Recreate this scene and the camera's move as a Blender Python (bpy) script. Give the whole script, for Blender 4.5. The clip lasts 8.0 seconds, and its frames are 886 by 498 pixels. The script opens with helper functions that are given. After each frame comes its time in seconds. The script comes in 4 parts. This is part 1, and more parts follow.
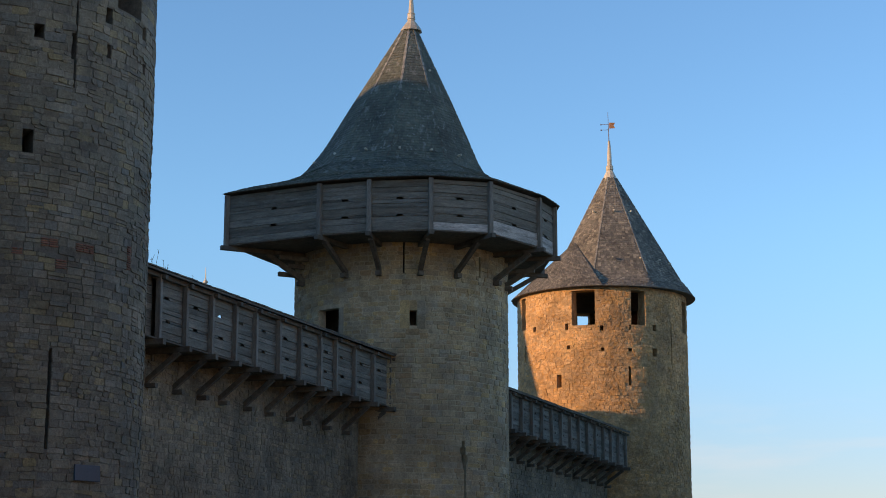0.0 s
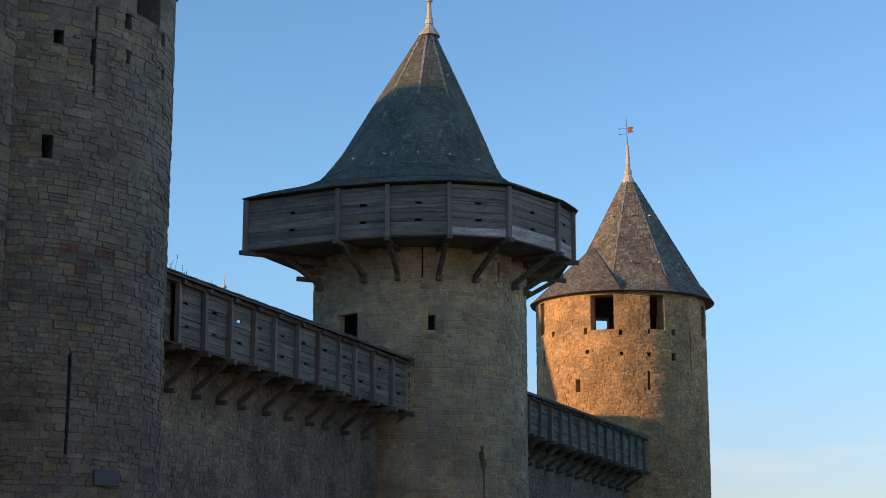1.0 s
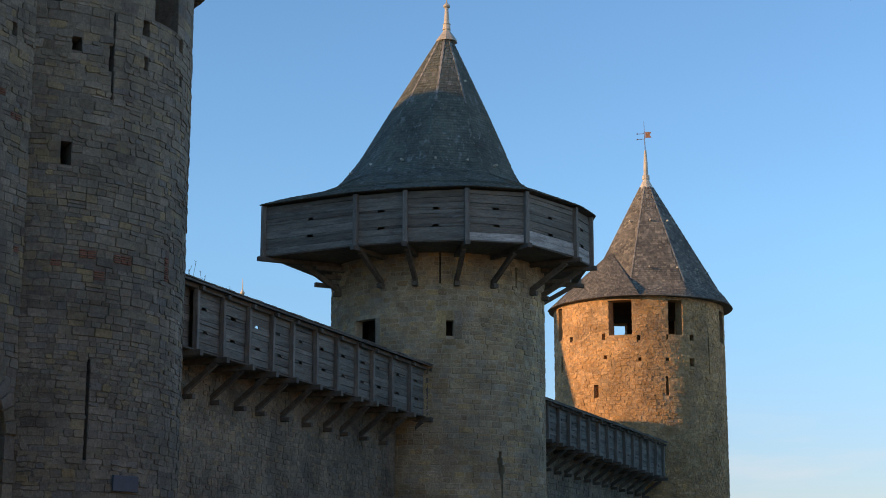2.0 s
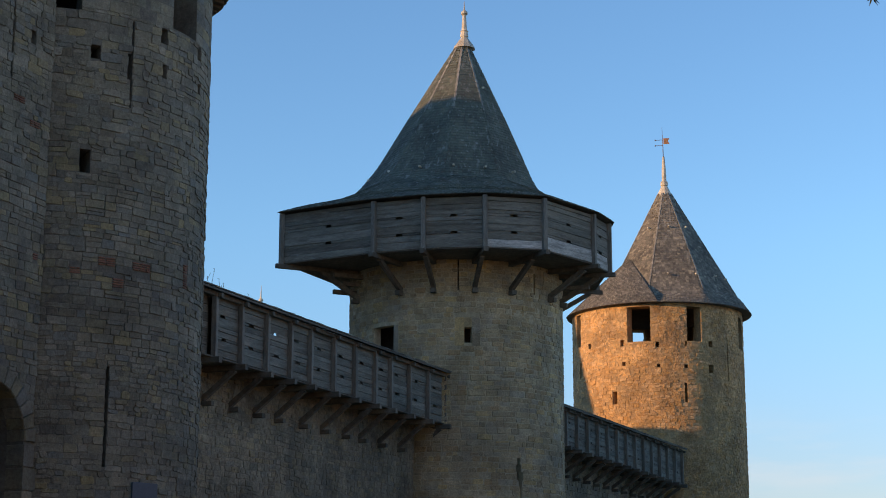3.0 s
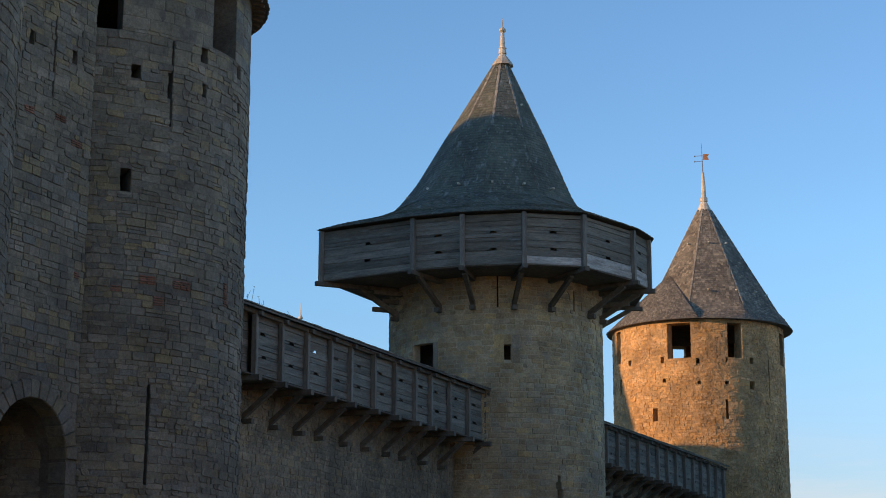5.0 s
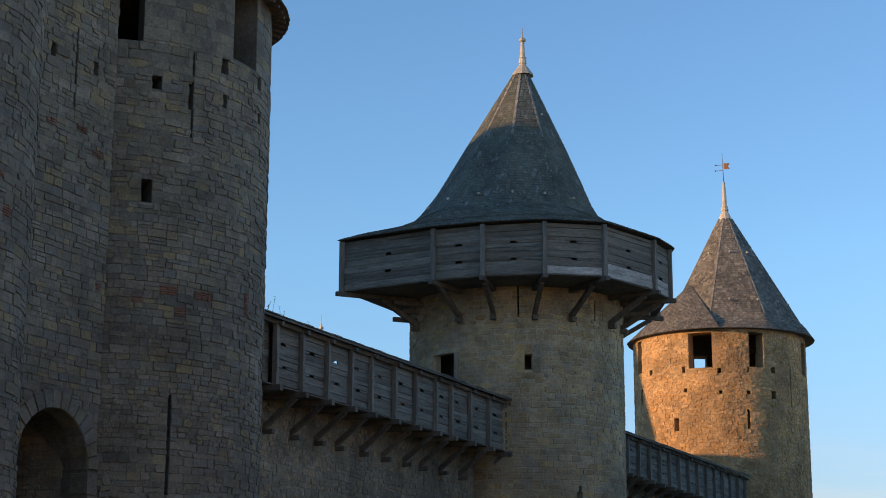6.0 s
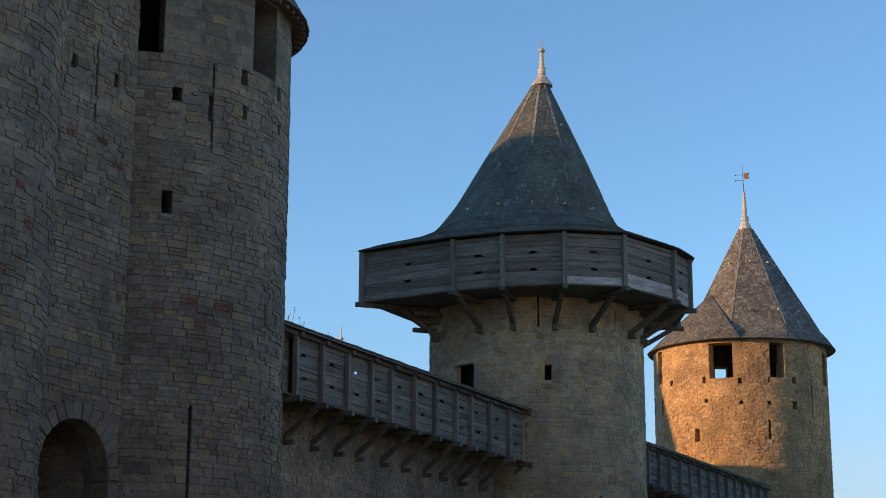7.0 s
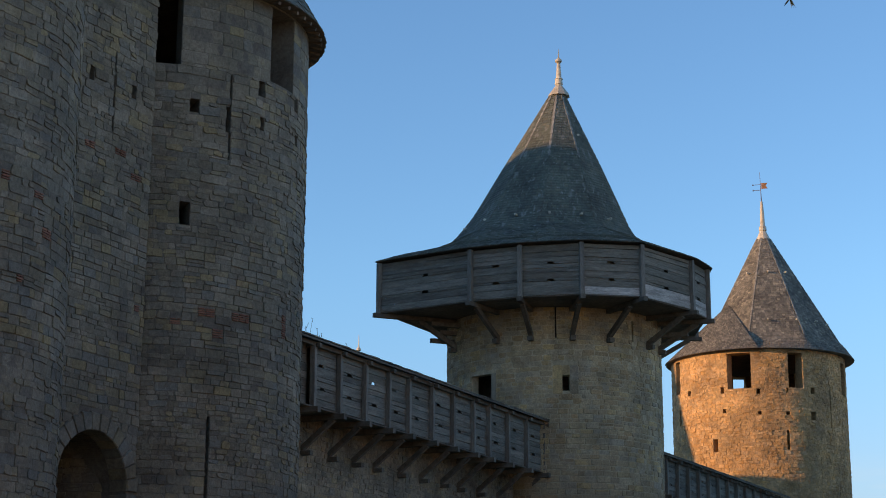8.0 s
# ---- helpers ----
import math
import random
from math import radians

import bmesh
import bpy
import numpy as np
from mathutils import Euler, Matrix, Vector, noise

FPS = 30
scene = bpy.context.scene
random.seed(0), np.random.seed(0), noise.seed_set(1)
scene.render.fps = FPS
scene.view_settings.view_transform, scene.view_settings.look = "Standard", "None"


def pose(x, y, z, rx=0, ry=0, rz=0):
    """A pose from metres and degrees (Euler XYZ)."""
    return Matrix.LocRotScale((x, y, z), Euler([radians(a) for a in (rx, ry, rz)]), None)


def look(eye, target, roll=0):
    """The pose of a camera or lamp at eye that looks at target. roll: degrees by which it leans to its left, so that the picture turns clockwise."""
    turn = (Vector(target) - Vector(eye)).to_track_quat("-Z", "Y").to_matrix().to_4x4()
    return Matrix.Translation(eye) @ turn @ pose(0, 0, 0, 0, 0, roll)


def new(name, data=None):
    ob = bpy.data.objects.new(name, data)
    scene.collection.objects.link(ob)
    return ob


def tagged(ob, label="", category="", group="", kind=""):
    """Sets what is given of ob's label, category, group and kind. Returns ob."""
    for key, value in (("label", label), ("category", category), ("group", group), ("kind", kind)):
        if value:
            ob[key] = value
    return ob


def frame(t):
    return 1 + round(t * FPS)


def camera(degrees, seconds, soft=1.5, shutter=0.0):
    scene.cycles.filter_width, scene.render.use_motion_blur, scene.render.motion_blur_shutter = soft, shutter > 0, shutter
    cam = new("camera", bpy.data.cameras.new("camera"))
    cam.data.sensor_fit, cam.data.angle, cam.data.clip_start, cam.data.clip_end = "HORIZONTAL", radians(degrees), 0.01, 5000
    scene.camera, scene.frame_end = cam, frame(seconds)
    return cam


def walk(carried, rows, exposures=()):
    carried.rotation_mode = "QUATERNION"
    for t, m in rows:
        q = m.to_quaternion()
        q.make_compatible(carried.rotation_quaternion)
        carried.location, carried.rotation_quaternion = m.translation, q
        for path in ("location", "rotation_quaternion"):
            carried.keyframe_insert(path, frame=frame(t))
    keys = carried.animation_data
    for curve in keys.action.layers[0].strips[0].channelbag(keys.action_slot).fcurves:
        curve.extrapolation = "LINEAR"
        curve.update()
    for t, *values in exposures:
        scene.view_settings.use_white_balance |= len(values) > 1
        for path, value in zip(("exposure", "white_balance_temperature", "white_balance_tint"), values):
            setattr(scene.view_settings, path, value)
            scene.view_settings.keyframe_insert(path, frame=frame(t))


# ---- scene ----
cam = camera(2 * math.degrees(math.atan(784 / 2900.0)), 8.0, soft=0.95)
EYE = (0.0, 0.0, 1.6)
# seconds, pitch, roll, yaw: the camera turns on its stand
ROWS = [
    (0.0, 11.707, -0.004, 20.796),
    (0.5, 11.783, -0.022, 21.129),
    (1.0, 11.868, -0.035, 21.449),
    (1.5, 11.961, -0.045, 21.764),
    (3.0, 12.303, -0.076, 22.722),
    (3.5, 12.437, -0.089, 23.056),
    (4.0, 12.582, -0.104, 23.399),
    (4.5, 12.736, -0.122, 23.751),
    (6.0, 13.245, -0.184, 24.834),
    (6.5, 13.426, -0.205, 25.189),
    (7.0, 13.610, -0.225, 25.532),
    (7.5, 13.795, -0.242, 25.855),
    (8.0, 13.979, -0.253, 26.147),
]
walk(cam, [(t, pose(*EYE, 90 + pitch, roll, yaw)) for t, pitch, roll, yaw in ROWS])

# ---- world, sun ----
SUN_AZ, SUN_EL = -137.5, 11.0          # degrees: the way to the sun, from +x anticlockwise, and its height
world = bpy.data.worlds.new("sky")
scene.world = world
world.use_nodes = True
wn, wl = world.node_tree.nodes, world.node_tree.links
sky = wn.new("ShaderNodeTexSky")
sky.sky_type, sky.sun_disc = "NISHITA", False
sky.sun_elevation, sky.sun_rotation = radians(SUN_EL), radians(90 - SUN_AZ)
sky.air_density, sky.dust_density, sky.ozone_density = 1.0, 0.0, 2.0
wn["Background"].inputs["Strength"].default_value = 0.161
tint = wn.new("ShaderNodeVectorMath")
tint.operation, tint.inputs[1].default_value = "MULTIPLY", (1.08, 1.335, 1.59)
wl.new(sky.outputs[0], tint.inputs[0])
# thin evening clouds low over the horizon
wco, wmap, wnoise, wramp, wsep, wband, wmul, wmix = (wn.new("ShaderNode" + k) for k in ("TexCoord", "Mapping", "TexNoise", "ValToRGB", "SeparateXYZ", "ValToRGB", "Math", "MixRGB"))
wmap.inputs["Scale"].default_value = (5, 5, 30)
wnoise.inputs["Scale"].default_value, wnoise.inputs["Detail"].default_value = 1.7, 6
wramp.color_ramp.elements[0].position, wramp.color_ramp.elements[1].position = 0.5, 0.72
wband.color_ramp.elements[0].position, wband.color_ramp.elements[0].color = 0.085, (0.42, 0.42, 0.42, 1)
wband.color_ramp.elements[1].position, wband.color_ramp.elements[1].color = 0.12, (0, 0, 0, 1)
wmul.operation = "MULTIPLY"
wl.new(wco.outputs["Generated"], wmap.inputs[0]), wl.new(wmap.outputs[0], wnoise.inputs["Vector"]), wl.new(wnoise.outputs[0], wramp.inputs[0])
wl.new(wco.outputs["Generated"], wsep.inputs[0]), wl.new(wsep.outputs["Z"], wband.inputs[0])
wl.new(wramp.outputs[0], wmul.inputs[0]), wl.new(wband.outputs[0], wmul.inputs[1])
# sky grading: a colour ramp dims and tints the sky towards the horizon
wgrade, wdim = wn.new("ShaderNodeValToRGB"), wn.new("ShaderNodeVectorMath")
wgrade.color_ramp.interpolation = "EASE"
wgrade.color_ramp.elements[0].color = (0.74, 0.575, 0.68, 1)
wgrade.color_ramp.elements[1].position = 0.24
wdim.operation = "MULTIPLY"
wl.new(wsep.outputs["Z"], wgrade.inputs[0]), wl.new(tint.outputs[0], wdim.inputs[0]), wl.new(wgrade.outputs[0], wdim.inputs[1])
wl.new(wmul.outputs[0], wmix.inputs[0]), wl.new(wdim.outputs[0], wmix.inputs[1])
wmix.inputs[2].default_value = (4.9, 4.9, 5.0, 1)
wl.new(wmix.outputs[0], wn["Background"].inputs["Color"])

sun_data = bpy.data.lights.new("sun", "SUN")
sun_data.energy, sun_data.angle, sun_data.color = 5.0, radians(0.6), (1.0, 0.57, 0.25)
sun = new("sun", sun_data)
sun_way = Vector((math.cos(radians(SUN_AZ)) * math.cos(radians(SUN_EL)), math.sin(radians(SUN_AZ)) * math.cos(radians(SUN_EL)), math.sin(radians(SUN_EL))))
sun.matrix_world = look(sun_way * 200, (0, 0, 0))
scene.view_settings.exposure = 0.0


# ---- materials ----
def material(name, colours, rough=0.9, grain=14.0, stain=0.6, bump=0.3, metal=0.0, stretch=(1, 1, 1), contrast=0.35, relief=0.03, marks=()):
    """Colours spread over the pieces by chance, with stains and grain over them; marks are (colour, scale xyz, from, to, strength) of lichen, runs and patches."""
    m = bpy.data.materials.new(name)
    m.use_nodes = True
    n, l = m.node_tree.nodes, m.node_tree.links
    bsdf = n["Principled BSDF"]
    bsdf.inputs["Roughness"].default_value, bsdf.inputs["Metallic"].default_value = rough, metal
    geo, inf = n.new("ShaderNodeNewGeometry"), n.new("ShaderNodeObjectInfo")
    add, fract = n.new("ShaderNodeMath"), n.new("ShaderNodeMath")
    add.operation, fract.operation = "ADD", "FRACT"
    l.new(geo.outputs["Random Per Island"], add.inputs[0]), l.new(inf.outputs["Random"], add.inputs[1]), l.new(add.outputs[0], fract.inputs[0])
    ramp = n.new("ShaderNodeValToRGB")
    ramp.color_ramp.interpolation = "LINEAR"
    el = ramp.color_ramp.elements
    colours = colours if len(colours) > 1 else colours * 2
    while len(el) < len(colours):
        el.new(0.5)
    for i, c in enumerate(colours):
        el[i].position, el[i].color = i / max(1, len(colours) - 1), (*c, 1)
    l.new(fract.outputs[0], ramp.inputs[0])
    mp = n.new("ShaderNodeMapping")
    mp.inputs["Scale"].default_value = stretch
    l.new(geo.outputs["Position"], mp.inputs["Vector"])
    fine, wide = n.new("ShaderNodeTexNoise"), n.new("ShaderNodeTexNoise")
    for tex, size, detail in ((fine, grain, 8), (wide, stain, 5)):
        tex.inputs["Scale"].default_value, tex.inputs["Detail"].default_value, tex.inputs["Roughness"].default_value = size, detail, 0.72
        l.new(mp.outputs[0], tex.inputs["Vector"])
    last = ramp.outputs[0]
    for tex, k in ((fine, contrast), (wide, contrast * 1.2)):
        rng = n.new("ShaderNodeMapRange")
        rng.inputs["From Min"].default_value, rng.inputs["From Max"].default_value = 0.3, 0.7
        rng.inputs["To Min"].default_value, rng.inputs["To Max"].default_value = 1 - k, 1 + k
        l.new(tex.outputs[0], rng.inputs["Value"])
        mul = n.new("ShaderNodeVectorMath")
        mul.operation = "SCALE"
        l.new(last, mul.inputs[0]), l.new(rng.outputs[0], mul.inputs["Scale"])
        last = mul.outputs[0]
    for k, (colour, scale, lo, hi, strength) in enumerate(marks):
        shift, tex, rng, mix = n.new("ShaderNodeMapping"), n.new("ShaderNodeTexNoise"), n.new("ShaderNodeMapRange"), n.new("ShaderNodeMixRGB")
        shift.inputs["Scale"].default_value, shift.inputs["Location"].default_value = scale, (3.1 * k, 7.7 * k, 1.3 * k)
        tex.inputs["Scale"].default_value, tex.inputs["Detail"].default_value, tex.inputs["Roughness"].default_value = 1.0, 7, 0.62
        rng.inputs["From Min"].default_value, rng.inputs["From Max"].default_value, rng.inputs["To Max"].default_value = lo, hi, strength
        mix.inputs[2].default_value = (*colour, 1)
        l.new(geo.outputs["Position"], shift.inputs["Vector"]), l.new(shift.outputs[0], tex.inputs["Vector"]), l.new(tex.outputs[0], rng.inputs["Value"])
        l.new(rng.outputs[0], mix.inputs[0]), l.new(last, mix.inputs[1])
        last = mix.outputs[0]
    l.new(last, bsdf.inputs["Base Color"])
    if bump:
        b = n.new("ShaderNodeBump")
        b.inputs["Strength"].default_value, b.inputs["Distance"].default_value = bump, relief
        l.new(fine.outputs[0], b.inputs["Height"]), l.new(b.outputs[0], bsdf.inputs["Normal"])
    return m


RUBBLE = material("grey_rubble_stone", [(0.129, 0.116, 0.080), (0.194, 0.178, 0.128), (0.163, 0.153, 0.115), (0.233, 0.196, 0.103), (0.142, 0.144, 0.124), (0.202, 0.185, 0.137), (0.126, 0.118, 0.093), (0.176, 0.158, 0.110), (0.224, 0.208, 0.158), (0.155, 0.141, 0.100)], grain=11, bump=1.0, contrast=0.34, relief=0.035,
                  marks=[((0.30, 0.25, 0.12), (1.3, 1.3, 1.6), 0.58, 0.72, 0.4), ((0.085, 0.08, 0.068), (0.5, 0.5, 0.3), 0.54, 0.7, 0.55), ((0.31, 0.30, 0.265), (5, 5, 5), 0.66, 0.74, 0.4)])
COURSED = material("buff_coursed_stone", [(0.295, 0.221, 0.125), (0.431, 0.323, 0.186), (0.351, 0.265, 0.146), (0.480, 0.335, 0.149), (0.333, 0.273, 0.186), (0.418, 0.329, 0.202), (0.369, 0.246, 0.117), (0.264, 0.209, 0.130)], grain=11, bump=1.0, contrast=0.36, relief=0.04,
                   marks=[((0.17, 0.15, 0.115), (0.45, 0.45, 0.22), 0.52, 0.68, 0.4), ((0.36, 0.33, 0.27), (0.9, 0.9, 1.1), 0.57, 0.7, 0.45)])
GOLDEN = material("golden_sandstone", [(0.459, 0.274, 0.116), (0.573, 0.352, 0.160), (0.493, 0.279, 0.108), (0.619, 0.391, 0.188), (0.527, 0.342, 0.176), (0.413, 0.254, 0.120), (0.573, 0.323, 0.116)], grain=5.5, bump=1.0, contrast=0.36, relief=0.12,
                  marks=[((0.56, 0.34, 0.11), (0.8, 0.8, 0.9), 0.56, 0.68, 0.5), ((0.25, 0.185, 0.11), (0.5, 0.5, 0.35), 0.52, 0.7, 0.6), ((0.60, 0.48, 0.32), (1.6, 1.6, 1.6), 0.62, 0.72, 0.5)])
BRICK = material("red_brick", [(0.20, 0.09, 0.055), (0.23, 0.12, 0.075), (0.18, 0.09, 0.065)], grain=20, bump=0.4)
MORTAR = material("grey_lime_mortar", [(0.127, 0.117, 0.092)], grain=9, bump=1.0, contrast=0.35)
PALE_MORTAR = material("pale_lime_mortar", [(0.446, 0.362, 0.230)], grain=6, bump=0.8, contrast=0.3, marks=[((0.18, 0.16, 0.12), (0.45, 0.45, 0.22), 0.5, 0.68, 0.6)])
BROWN_RUBBLE = material("brown_rubble_stone", [(0.171, 0.140, 0.093), (0.237, 0.193, 0.129), (0.204, 0.164, 0.103), (0.271, 0.216, 0.142), (0.257, 0.193, 0.103), (0.195, 0.171, 0.129)], grain=7, bump=1.0, contrast=0.42, relief=0.05, marks=[((0.33, 0.28, 0.20), (0.7, 0.7, 0.7), 0.54, 0.68, 0.5), ((0.11, 0.10, 0.08), (0.6, 0.6, 0.25), 0.55, 0.7, 0.6)])
BROWN_MORTAR = material("brown_lime_mortar", [(0.21, 0.17, 0.12)], grain=5, bump=1.0, contrast=0.45, relief=0.05)
PLASTER = material("grey_buff_render", [(0.285, 0.245, 0.175)], grain=4, bump=0.8, contrast=0.25, marks=[((0.19, 0.17, 0.13), (1.2, 1.2, 0.6), 0.5, 0.66, 0.6), ((0.36, 0.32, 0.25), (2, 2, 2), 0.58, 0.7, 0.5)])
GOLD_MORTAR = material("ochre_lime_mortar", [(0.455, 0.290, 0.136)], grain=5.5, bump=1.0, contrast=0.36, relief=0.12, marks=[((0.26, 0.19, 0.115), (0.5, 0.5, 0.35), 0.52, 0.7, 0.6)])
# pale warm colour of the added wall, chosen for its bounce light
BOUNCE = material("warm_bounce_surface", [(0.41, 0.36, 0.275)], grain=4, bump=0.6, contrast=0.25)
WOOD = material("weathered_grey_timber", [(0.108, 0.096, 0.075), (0.173, 0.158, 0.124), (0.221, 0.202, 0.161), (0.140, 0.122, 0.091), (0.194, 0.176, 0.138), (0.156, 0.146, 0.117)], grain=5, bump=0.7, stretch=(1, 1, 9), contrast=0.34,
                marks=[((0.30, 0.285, 0.25), (1.2, 1.2, 7), 0.58, 0.70, 0.6), ((0.075, 0.066, 0.052), (0.9, 0.9, 4), 0.55, 0.68, 0.55)])
POST = material("silvered_oak_post", [(0.172, 0.156, 0.127), (0.217, 0.198, 0.164), (0.152, 0.136, 0.110)], grain=6, bump=0.5, stretch=(6, 6, 1), contrast=0.34, marks=[((0.10, 0.092, 0.078), (5, 5, 0.8), 0.54, 0.68, 0.5)])
PALE_WOOD = material("bleached_timber", [(0.46, 0.43, 0.385), (0.36, 0.33, 0.29)], grain=5, bump=0.3, stretch=(1, 1, 9), contrast=0.45)
DARK_WOOD = material("dark_stained_beam", [(0.108, 0.091, 0.069), (0.144, 0.124, 0.094)], grain=6, bump=0.4, contrast=0.35)
SLATE = material("blue_grey_slate", [(0.090, 0.103, 0.079), (0.114, 0.126, 0.095), (0.102, 0.111, 0.086), (0.131, 0.139, 0.107), (0.082, 0.093, 0.072), (0.107, 0.115, 0.088), (0.138, 0.134, 0.095)], rough=0.85, grain=10, bump=0.5, contrast=0.34,
                 marks=[((0.32, 0.325, 0.295), (3.2, 3.2, 0.3), 0.57, 0.68, 0.6), ((0.36, 0.36, 0.33), (7, 7, 5), 0.60, 0.66, 0.6), ((0.06, 0.07, 0.062), (0.7, 0.7, 0.3), 0.54, 0.7, 0.5)])
BROWN_SLATE = material("brown_grey_slate", [(0.125, 0.115, 0.092), (0.18, 0.165, 0.13), (0.10, 0.093, 0.076), (0.15, 0.14, 0.114), (0.29, 0.26, 0.19), (0.115, 0.108, 0.09), (0.20, 0.18, 0.14), (0.09, 0.084, 0.07)], rough=0.85, grain=9, bump=0.4, contrast=0.35,
                       marks=[((0.31, 0.28, 0.215), (3.4, 3.4, 2.4), 0.56, 0.64, 0.6), ((0.33, 0.31, 0.26), (2.2, 2.2, 0.3), 0.62, 0.72, 0.5)])
LEAD = material("pale_lead_sheet", [(0.54, 0.48, 0.36)], rough=0.5, grain=12, bump=0.2)
IRON = material("rusted_iron", [(0.16, 0.12, 0.10)], rough=0.7, grain=30, bump=0.2)
COPPER = material("rust_coloured_vane", [(0.40, 0.20, 0.09)], rough=0.6, grain=20, bump=0.2)
SIGN = material("blue_grey_panel", [(0.06, 0.078, 0.102)], rough=0.5, grain=20, bump=0.1, contrast=0.15)
GRASS = material("dry_grass_ground", [(0.155, 0.142, 0.085)], grain=3, stain=0.08, bump=0.5, marks=[((0.09, 0.10, 0.045), (0.3, 0.3, 0.3), 0.48, 0.62, 0.7)])


# ---- geometry helpers ----
class Shape:
    """Vertices and faces gathered for one mesh."""

    def __init__(self):
        self.v, self.f = [], []

    def add(self, verts, faces):
        k = len(self.v)
        self.v.extend(tuple(p) for p in verts)
        self.f.extend(tuple(i + k for i in q) for q in faces)

    def beam(self, a, b, w, h, up=(0, 0, 1), bevel=0.012):
        """A squared timber from a to b with chamfered edges; w across, h along up."""
        a, b = Vector(a), Vector(b)
        d = (b - a).normalized()
        s = d.cross(Vector(up)).normalized()
        u = s.cross(d)
        ring = []
        for x, y in ((-1, -1), (1, -1), (1, 1), (-1, 1)):
            for cx, cy in ((bevel, 0), (0, bevel)) if (x * y < 0) else ((0, bevel), (bevel, 0)):
                ring.append(s * (x * (w / 2 - cx)) + u * (y * (h / 2 - cy)))
        vs = [a + r for r in ring] + [b + r for r in ring]
        fs = [tuple(range(7, -1, -1)), tuple(range(8, 16))] + [(i, (i + 1) % 8, 8 + (i + 1) % 8, 8 + i) for i in range(8)]
        self.add(vs, fs)

    def tube(self, points, radii, sides=12, cap=True):
        """Rings of the given radii round upright points."""
        k = len(self.v)
        for p, r in zip(points, radii):
            self.v.extend((p[0] + r * math.cos(2 * math.pi * i / sides), p[1] + r * math.sin(2 * math.pi * i / sides), p[2]) for i in range(sides))
        for j in range(len(points) - 1):
            for i in range(sides):
                i2 = (i + 1) % sides
                self.f.append((k + j * sides + i, k + j * sides + i2, k + (j + 1) * sides + i2, k + (j + 1) * sides + i))
        if cap:
            self.f.append(tuple(k + i for i in reversed(range(sides))))
            self.f.append(tuple(k + (len(points) - 1) * sides + i for i in range(sides)))

    def mesh(self, name, mat):
        me = bpy.data.meshes.new(name)
        me.from_pydata(self.v, [], self.f)
        me.materials.append(mat)
        me.update()
        return me


def thing(name, label, category, at=(0, 0, 0), group="", kind=""):
    ob = new(name)
    ob.location = at
    ob.empty_display_size = 0.2
    return tagged(ob, label, category, group, kind)


def part(name, shape, mat, parent, label="", kind=""):
    """Links a Shape, given in world places, as one mesh under a thing or a part."""
    ob = new(name, shape.mesh(name, mat))
    ob.parent = parent
    base = Vector((0, 0, 0))
    up = parent
    while up:
        base += up.location
        up = up.parent
    ob.location = -base
    return tagged(ob, label, kind=kind)


def solid(name, shape, mat, label, category, kind="", group=""):
    return tagged(new(name, shape.mesh(name, mat)), label, category, group, kind)


UNIT = {}


def block_mesh(mat, variant, inset=0.06):
    """A unit block, x across, y outward, z up, with broken corners and a rounded worn front; shared by many pieces."""
    key = (mat.name, variant, inset)
    if key not in UNIT:
        r = random.Random(variant * 7 + 3)
        ring = []
        for x, z, way in ((-0.5, -0.5, 0), (0.5, -0.5, 1), (0.5, 0.5, 0), (-0.5, 0.5, 1)):
            cx, cz = r.uniform(0.4, 1.8) * inset, r.uniform(0.6, 3.2) * inset
            dx, dz = (x - math.copysign(cx, x), z), (x, z - math.copysign(cz, z))
            ring += [dz, dx] if way == 0 else [dx, dz]
        back = [(x, -0.5, z) for x, z in ring]
        mid = [(x * (1 - r.uniform(0, 1.4 * inset)), 0.25, z * (1 - r.uniform(0, 2 * inset))) for x, z in ring]
        tilt, lean = r.uniform(-0.25, 0.25), r.uniform(-0.25, 0.25)
        front = [(x * (1 - 1.6 * inset), 0.5 + tilt * x + lean * z, z * (1 - 2.4 * inset)) for x, z in ring]
        s = Shape()
        s.add(back + mid + front, [tuple(range(16, 24))] + [(a + i, a + (i + 1) % 8, a + 8 + (i + 1) % 8, a + 8 + i) for a in (0, 8) for i in range(8)])
        UNIT[key] = s.mesh("block", mat)
    return UNIT[key]


def piece(name, mesh, parent, centre, across, out, size):
    """One separate piece on a shared unit mesh: size is (across, depth, height)."""
    a, o = Vector(across).normalized(), Vector(out).normalized()
    u = a.cross(o)
    u = -u if u.z < 0 else u
    m = Matrix((a * size[0], o * size[1], u * size[2])).transposed().to_4x4()
    base = Vector((0, 0, 0))
    up = parent
    while up:
        base += up.location
        up = up.parent
    m.translation = Vector(centre) - base
    ob = new(name, mesh)
    ob.parent = parent
    ob.matrix_local = m
    return ob


# ---- surfaces: s runs along the wall, z up, d outward ----
def round_wall(cx, cy, radius):
    def place(s, z, d):
        a = s / radius
        return (cx + (radius + d) * math.cos(a), cy + (radius + d) * math.sin(a), z)
    return place


def flat_wall(x, y0):
    def place(s, z, d):
        return (x + d, y0 + s, z)
    return place


def uneven(place, amount):
    """The same wall with its courses running a little up and down."""
    def bent(s, z, d):
        p = place(s, z, d)
        k = noise.noise(Vector((s * 0.45, z * 0.5, 3.0))) + 0.5 * noise.noise(Vector((s * 1.6, z * 1.3, 9.0)))
        return (p[0], p[1], z + amount * k)
    return bent


